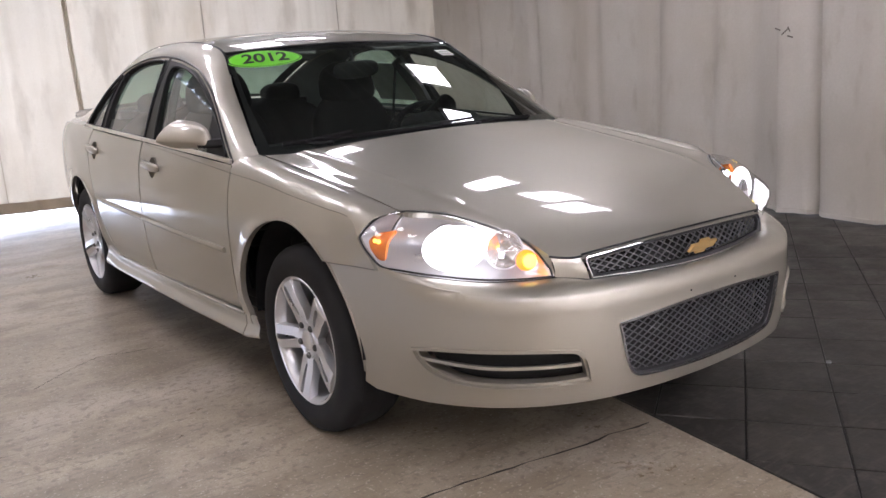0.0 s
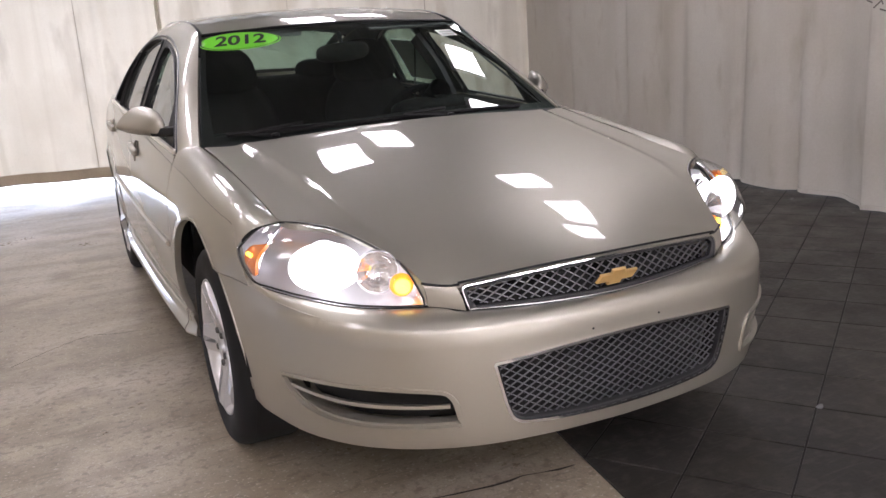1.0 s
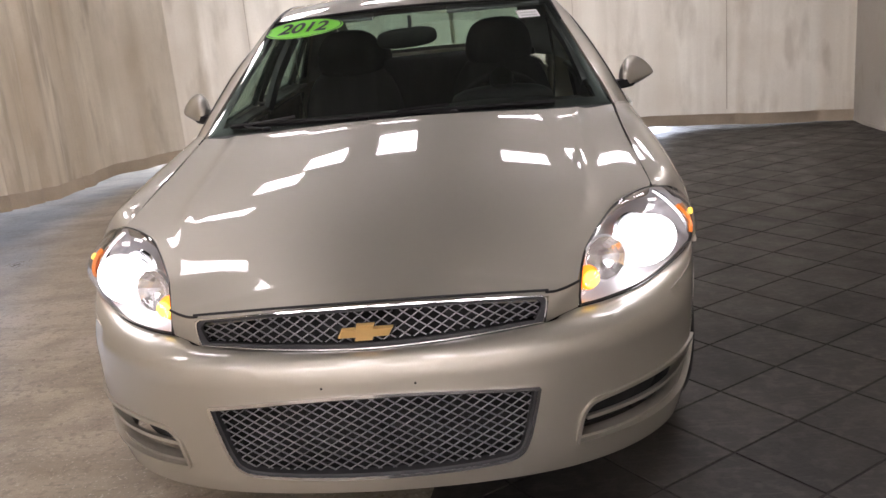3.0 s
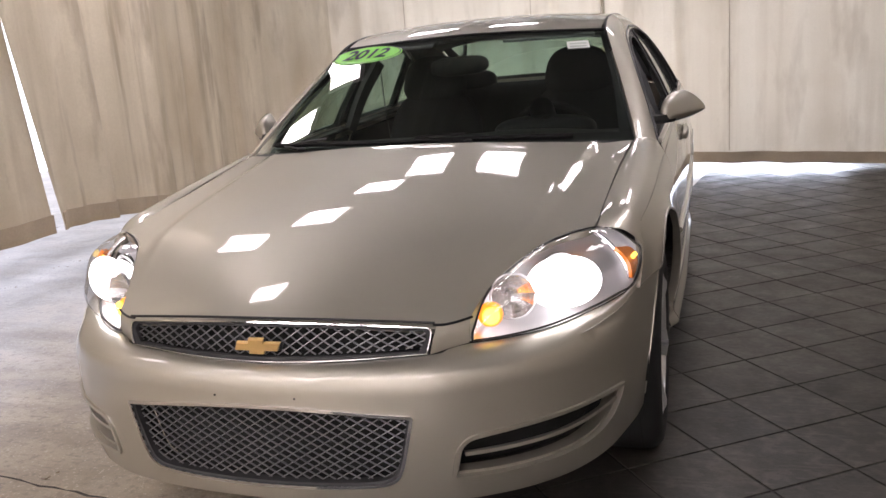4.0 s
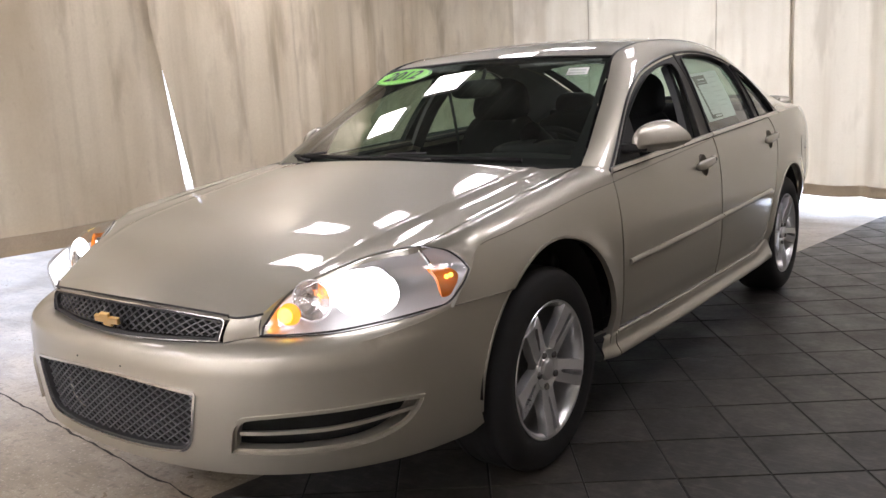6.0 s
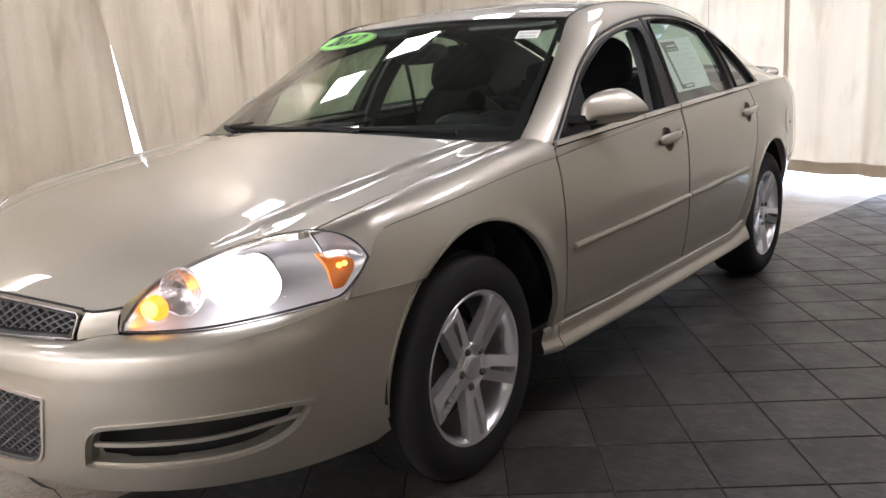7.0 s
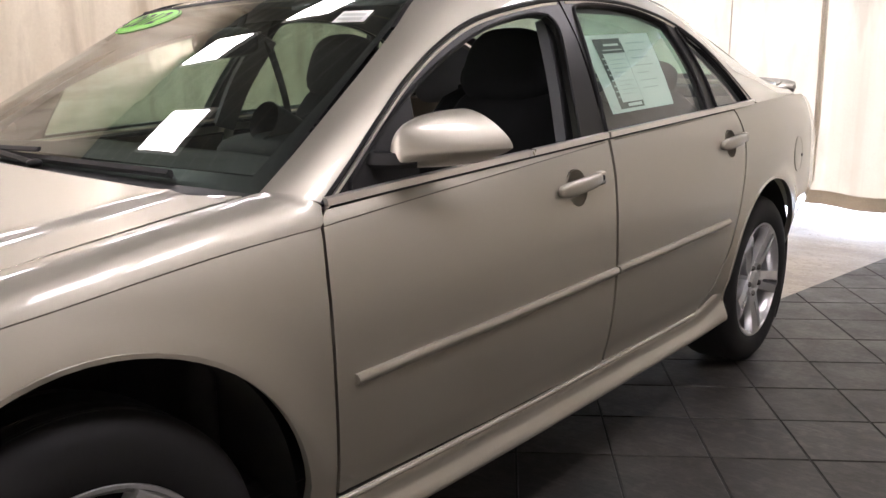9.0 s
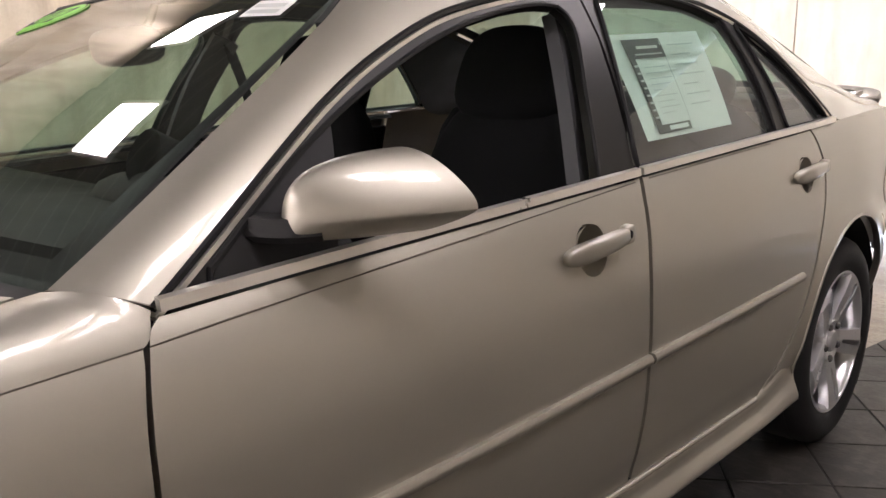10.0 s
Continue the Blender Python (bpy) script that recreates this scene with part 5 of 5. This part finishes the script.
for sg, f in SIDES:
    mirror = part("door_mirror", f(mirror_shell()), PAINT, car, "body-colour door mirror", True, 30)
    rim = mirror_shell(grow=.87, rear=-.008)[0][:56]
    part("mirror_rim", f(sweep(rim, ring_of(.002, .003, 6), closed=True, up=(0, 1, 0))), BLACK, mirror, "black edge round the mirror glass")
    mid = rim.mean(0)
    disc = np.vstack([mid + (rim - mid) * .96, [mid]]) + np.array((0, -.006, 0))
    part("mirror_glass", f((disc, [(k, (k + 1) % 56, 56) for k in range(56)], None)), MIRRORGLASS, mirror)
    foot = [(.800, .688, .990), (.835, .706, .989), (.858, .722, .990), (.880, .745, .992)]
    part("mirror_base", f(sweep(cat(foot, 6), [(-.022, -.012), (-.014, -.019), (.014, -.019), (.022, -.010), (.018, .013), (.0, .018), (-.018, .013)])), BLACK, mirror, "black mirror foot")
    part("mirror_sail", f(patch([poly([(.560, .932), (.64, .972), (.72, 1.026), (.80, 1.078), (.862, 1.115)], [(.862, 1.115), (.845, 1.06), (.822, 1.0), (.806, .946)], [(.806, .946), (.560, .932)])], green, .03, .01, (1, 0, 0), -.006)), BLACK, mirror, "black sail panel")

# underbody and bay, dark
part("underbody", join(rbox((1.34, 3.9, .10), (0, 1.75, .27), .03), rbox((.9, .7, .10), (0, -.45, .30), .03)), DEVICE, car, "dark underbody")
part("firewall", rbox((1.44, .06, .55), (0, .33, .62), .02), DEVICE, car)
part("rear_bulkhead", rbox((1.30, .06, .60), (0, 3.2, .62), .02), DEVICE, car)

# wheels
def thing_part(name, parent, at):
    ob = new(name)
    ob.empty_display_size = .1
    ob.parent, ob.location = parent, at
    return ob


lug_r, spoke_n = .057, 5


def wheel(x, y, sg, turn):
    w = thing_part("wheel", car, (x, y, .333))
    k = sg
    tyre = [(-.105, .215), (-.112, .235), (-.118, .270), (-.112, .305), (-.098, .322), (-.080, .331), (-.05, .334), (.05, .334), (.080, .331), (.098, .322), (.112, .305), (.118, .270), (.112, .235), (.104, .222), (.098, .215)]
    part("tyre", moved(turned(tyre, 72), Matrix.Diagonal((k, 1, 1, 1))), RUBBER, w, "black road tyre", True, 30)
    for j, tx in enumerate((-.062, -.025, .025, .062)):
        part("tread_groove", moved(turned([(tx - .004, .3345), (tx - .003, .3285), (tx + .003, .3285), (tx + .004, .3345)], 60), Matrix.Diagonal((k, 1, 1, 1))), DEVICE, w)
    rim = [(.100, .2165), (.108, .219), (.110, .226), (.104, .230), (.100, .2265)]
    barrel = [(.106, .217), (.098, .210), (.060, .203), (-.02, .200), (-.10, .208)]
    part("rim", moved(join(turned(rim, 72), turned(barrel, 72)), Matrix.Diagonal((k, 1, 1, 1))), ALLOY, w, "silver alloy rim")
    part("brake_disc", moved(turned([(.0, .0), (.0, .145), (-.02, .145)], 48), Matrix.Diagonal((k, 1, 1, 1))), STEEL, w)
    part("wheel_back", moved(turned([(-.03, .0), (-.03, .205)], 40), Matrix.Diagonal((k, 1, 1, 1))), DEVICE, w)
    for i in range(spoke_n):
        a = turn + 72 * i
        # twin arms of one spoke with a slot between them
        arms = []
        for e in (-1, 1):
            out = np.array([(.040, 0), (.090, 0), (.096, e * .0055), (.150, e * .0085), (.198, e * .0100), (.204, 0), (.214, 0), (.214, e * .045), (.16, e * .0415), (.11, e * .0385), (.075, e * .037), (.045, e * .034)])
            if e > 0:
                out = out[::-1]
            v, fc, _ = prism(out, .0, .032, 0, .003)
            r = v[:, 1]
            v[:, 0] += .058 + .030 * smooth(.04, .21, r) - .26 * np.maximum(np.abs(v[:, 2]) - .014, 0) * smooth(.06, .12, r) - .10 * np.maximum(.014 - np.abs(v[:, 2]), 0) * smooth(.08, .12, r)
            arms.append((v, fc, None))
        part("spoke", moved(join(*arms), Matrix.Diagonal((k, 1, 1, 1)) @ pose(0, 0, 0, a, 0, 0)), ALLOY, w, "twin-arm alloy spoke", True, 30)
    part("hub", moved(turned([(.060, .074), (.088, .072), (.094, .066), (.088, .050), (.086, .0)], 40), Matrix.Diagonal((k, 1, 1, 1))), ALLOY, w)
    part("centre_cap", moved(turned([(.082, .036), (.094, .035), (.099, .030), (.101, .0)], 32), Matrix.Diagonal((k, 1, 1, 1))), ALLOY, w, "round centre cap")
    for i in range(5):
        a = radians(turn + 61 + 72 * i)
        part("lug_nut", moved(join(turned([(.083, .0), (.085, .0160), (.078, .0175)], 14), turned([(.078, .0125), (.098, .0115), (.101, .008), (.102, .0)], 6)), Matrix.Diagonal((k, 1, 1, 1)) @ pose(0, lug_r * math.cos(a), lug_r * math.sin(a))), STEEL, w, "dark lug nut", False)


for x, y, sg, turn in ((.762, 0, 1, 53), (.784, 2.778, 1, 58), (-.762, 0, -1, 65), (-.784, 2.778, -1, 50)):
    wheel(x, y, sg, turn)

# cabin
part("cabin_floor", rbox((1.46, 2.6, .05), (0, 1.65, .34), .01), DASH, car)
dash_s = loft_pairs([(-.78, .56, .955), (-.4, .48, .965), (0, .45, .968), (.4, .48, .965), (.78, .56, .955)], [(-.76, .93, .90), (-.4, .90, .93), (0, .90, .935), (.37, .90, .955), (.76, .93, .90)], (0, 0, .012))
d_ob = part("dashboard", join(patch([SQUARE], dash_s, (.04, .12), .10, (0, 0, 1)), rbox((1.46, .16, .36), (0, .88, .76), .05)), DASH, car, "dark vinyl dashboard")
part("instrument_hood", blob((.42, .24, .12), (.37, .84, .955), 2.6, (0, 0, 0), 28, 12), DASH, d_ob)
wheel_c = pose(.37, 1.05, .885, -62, 0, 0)
circ = np.array([(.185 * math.cos(a), .185 * math.sin(a), 0) for a in np.linspace(0, 2 * math.pi, 49)[:-1]])
sw = part("steering_wheel", moved(sweep(circ, ring_of(.016, .015, 10), closed=True), wheel_c), CLOTH, car, "black steering wheel")
part("steering_boss", moved(blob((.17, .14, .06), (0, 0, -.02), 2.8), wheel_c), CLOTH, sw)
for a in (0, 180, 270):
    part("steering_spoke", moved(rbox((.12, .04, .018), (.12, 0, -.008), .006, 2), wheel_c @ pose(0, 0, 0, 0, 0, a)), BLACK, sw)
part("steering_column", moved(turned([(0, .04), (.25, .05)], 16), pose(.37, 1.0, .94, 0, 0, -90) @ pose(0, 0, 0, 0, -25, 0)), BLACK, sw)


def bucket(x):
    seat = thing_part("front_seat", car, (x, 0, 0))
    seat["label"] = "dark cloth bucket seat"
    part("seat_cushion", blob((.52, .54, .22), (0, 1.36, .56), 3.4, (6, 0, 0)), CLOTH, seat)
    part("backrest", blob((.52, .17, .66), (0, 1.70, .80), 3.2, (-16, 0, 0), 32, 18, lambda a, b, c: (a * (1 - .16 * max(c, 0) ** 2), b + .12 * a * a, c)), CLOTH, seat)
    part("headrest", blob((.335, .14, .245), (0, 1.775, 1.163), 3.0, (-14, 0, 0), 32, 16, lambda a, b, c: (a * (1 - .12 * c), b - .15 * (1 - a * a), c)), CLOTH, seat, "padded dark headrest")
    for e in (-.075, .075):
        part("headrest_post", moved(turned([(0, .006), (.12, .006)], 12), pose(e, 1.745, 1.0, 0, -90, 0)), CHROME, seat)


bucket(.385)
bucket(-.385)
rs = thing_part("rear_seat", car, (0, 0, 0))
part("seat_cushion", blob((1.34, .52, .22), (0, 2.28, .55), 4), CLOTH, rs)
part("backrest", blob((1.36, .20, .62), (0, 2.62, .80), 4, (-20, 0, 0), 36, 16), CLOTH, rs)
for x in (-.40, .40):
    part("headrest", blob((.27, .12, .14), (x, 2.70, 1.115), 3, (-16, 0, 0)), CLOTH, rs)
part("parcel_shelf", rbox((1.26, .58, .04), (0, 3.06, 1.06), .01), DASH, car)
for sg, f in SIDES:
    bp = [np.array((.785, 1.495, .94)), np.array((.722, 1.540, 1.11)), np.array((.632, 1.605, 1.28))]
    part("pillar_trim", f(sweep(cat(bp, 6), [(-.045, -.014), (.045, -.014), (.04, .014), (-.04, .014)], up=(1, 0, 0))), PILLAR, car, "dark grey inner pillar trim")
    belt = [green(1.60, 1.27) + np.array((-.075, .01, 0)), np.array((.66, 1.72, 1.0)), np.array((.62, 1.74, .55))]
    part("seat_belt", f(sweep(cat(belt, 8), [(-.022, -.001), (.022, -.001), (.022, .001), (-.022, .001)], up=(1, -.3, 0))), BLACK, car)
rv = part("rearview_mirror", moved(blob((.255, .035, .082), (0, 0, 0), 3.2, (0, 0, 0), 32, 12), pose(-.012, .955, 1.236, 8, -2, 6)), BLACK, car, "black rear-view mirror on the windshield")
part("mirror_stem", sweep(cat([(0, 1.022, 1.322), (0, 1.005, 1.285), (-.008, .972, 1.25)], 6), ring_of(.009, .009, 8), up=(1, 0, 0)), BLACK, rv)
for x in (-.36, .36):
    part("sun_visor", moved(rbox((.40, .16, .016), (0, 0, 0), .007, 2), pose(x, 1.13, 1.345, 14, 0, 0)), GREYCLOTH, car)
part("console", rbox((.22, .62, .30), (0, 1.3, .52), .04), DASH, car)


# stickers and paperwork on the glass
sticker = part("year_sticker", patch([[(.134 + .142 * math.cos(a), .882 + .100 * math.sin(a) - .020 * math.cos(a)) for a in np.linspace(0, 6.2832, 41)[:-1]]], shield, (.02, .03), 0, (0, -1, 1), .002), GREENSTICK, car, "green oval year sticker reading 2012")
oval = lambda k: [(.134 + .142 * k * math.cos(a), .882 + k * (.100 * math.sin(a) - .020 * math.cos(a))) for a in np.linspace(0, 6.2832, 41)[:-1]]
part("sticker_border", patch([oval(.97), oval(.935)], shield, (.02, .03), 0, (0, -1, 1), .004), PRINT, sticker, "thin dark printed outline")
txt = bpy.data.curves.new("year", "FONT")
txt.body, txt.size, txt.align_x, txt.align_y, txt.extrude = "2012", .092, "CENTER", "CENTER", .0005
txt.offset = .0022
txt_ob = new("year", txt)
bpy.context.view_layer.update()
tm = bpy.data.meshes.new_from_object(txt_ob.evaluated_get(bpy.context.evaluated_depsgraph_get()))
bpy.data.objects.remove(txt_ob)
tv = np.array([tuple(v.co) for v in tm.vertices])
tf = [tuple(p.vertices) for p in tm.polygons]
bpy.data.meshes.remove(tm)
tu, tvv = .136 + tv[:, 0] * .95 + tv[:, 1] * .12, .881 + tv[:, 1] * 1.60 - .13 * tv[:, 0]
q = shield(tu, tvv) + np.array((0, -.7, .7)) * .006
part("sticker_text", (q, tf, None), PRINT, sticker, "black figures 2012", False)
label = part("windshield_label", patch([[(.862, .855), (.935, .872), (.937, .795), (.865, .775)]], shield, (.02, .03), 0, (0, -1, 1), .003), PAPER, car, "small white paper label")
for k in range(2):
    v0 = .835 - .03 * k
    part("label_print", patch([[(.872, v0), (.928, v0 + .012), (.928, v0 - .006), (.872, v0 - .018)]], shield, (.02, .03), 0, (0, -1, 1), .005), PALEINK, label)

# window forms behind the rear door glass
form = part("window_form", patch([[(1.692, 1.040), (2.095, 1.056), (2.116, 1.286), (1.683, 1.266)]], green, .05, 0, (1, 0, 0), -.024), PAPER, car, "white printed sale form behind the rear window")


def sheet_at(a, b):
    """A point of the form; a runs along it, b up."""
    return (1.692 + .40 * a + (-.009 + .03 * a) * b, 1.040 + .016 * a + .226 * b + .004 * a * b)


def bar(name, a0, b0, a1, b1, mat, lift=-.021):
    part(name, patch([[sheet_at(a0, b0), sheet_at(a1, b0), sheet_at(a1, b1), sheet_at(a0, b1)]], green, .06, 0, (1, 0, 0), lift), mat, form)


bar("form_band", .13, .04, .19, .92, PRINT)
bar("form_band", .13, .75, .52, .94, PRINT)
bar("form_band", .13, .04, .50, .12, PRINT)
bar("form_field", .24, .84, .46, .868, PAPER, -.019)
bar("form_field", .20, .78, .48, .795, PALEINK, -.019)
bar("form_field", .25, .06, .46, .10, PAPER, -.019)
for k in range(8):
    bar("form_tick", .142, .18 + .07 * k, .178, .20 + .07 * k, PALEINK, -.019)
for k in range(9):
    bar("form_line", .24, .66 - .055 * k, .24 + (.22, .16, .24, .20, .12, .23, .18, .22, .14)[k], .668 - .055 * k, PALEINK)
for k in range(7):
    bar("form_line", .58, .86 - .10 * k, .58 + (.30, .22, .26, .30, .18, .28, .24)[k], .875 - .10 * k, PALEINK)
bar("form_edge", .505, .04, .512, .92, PALEINK)
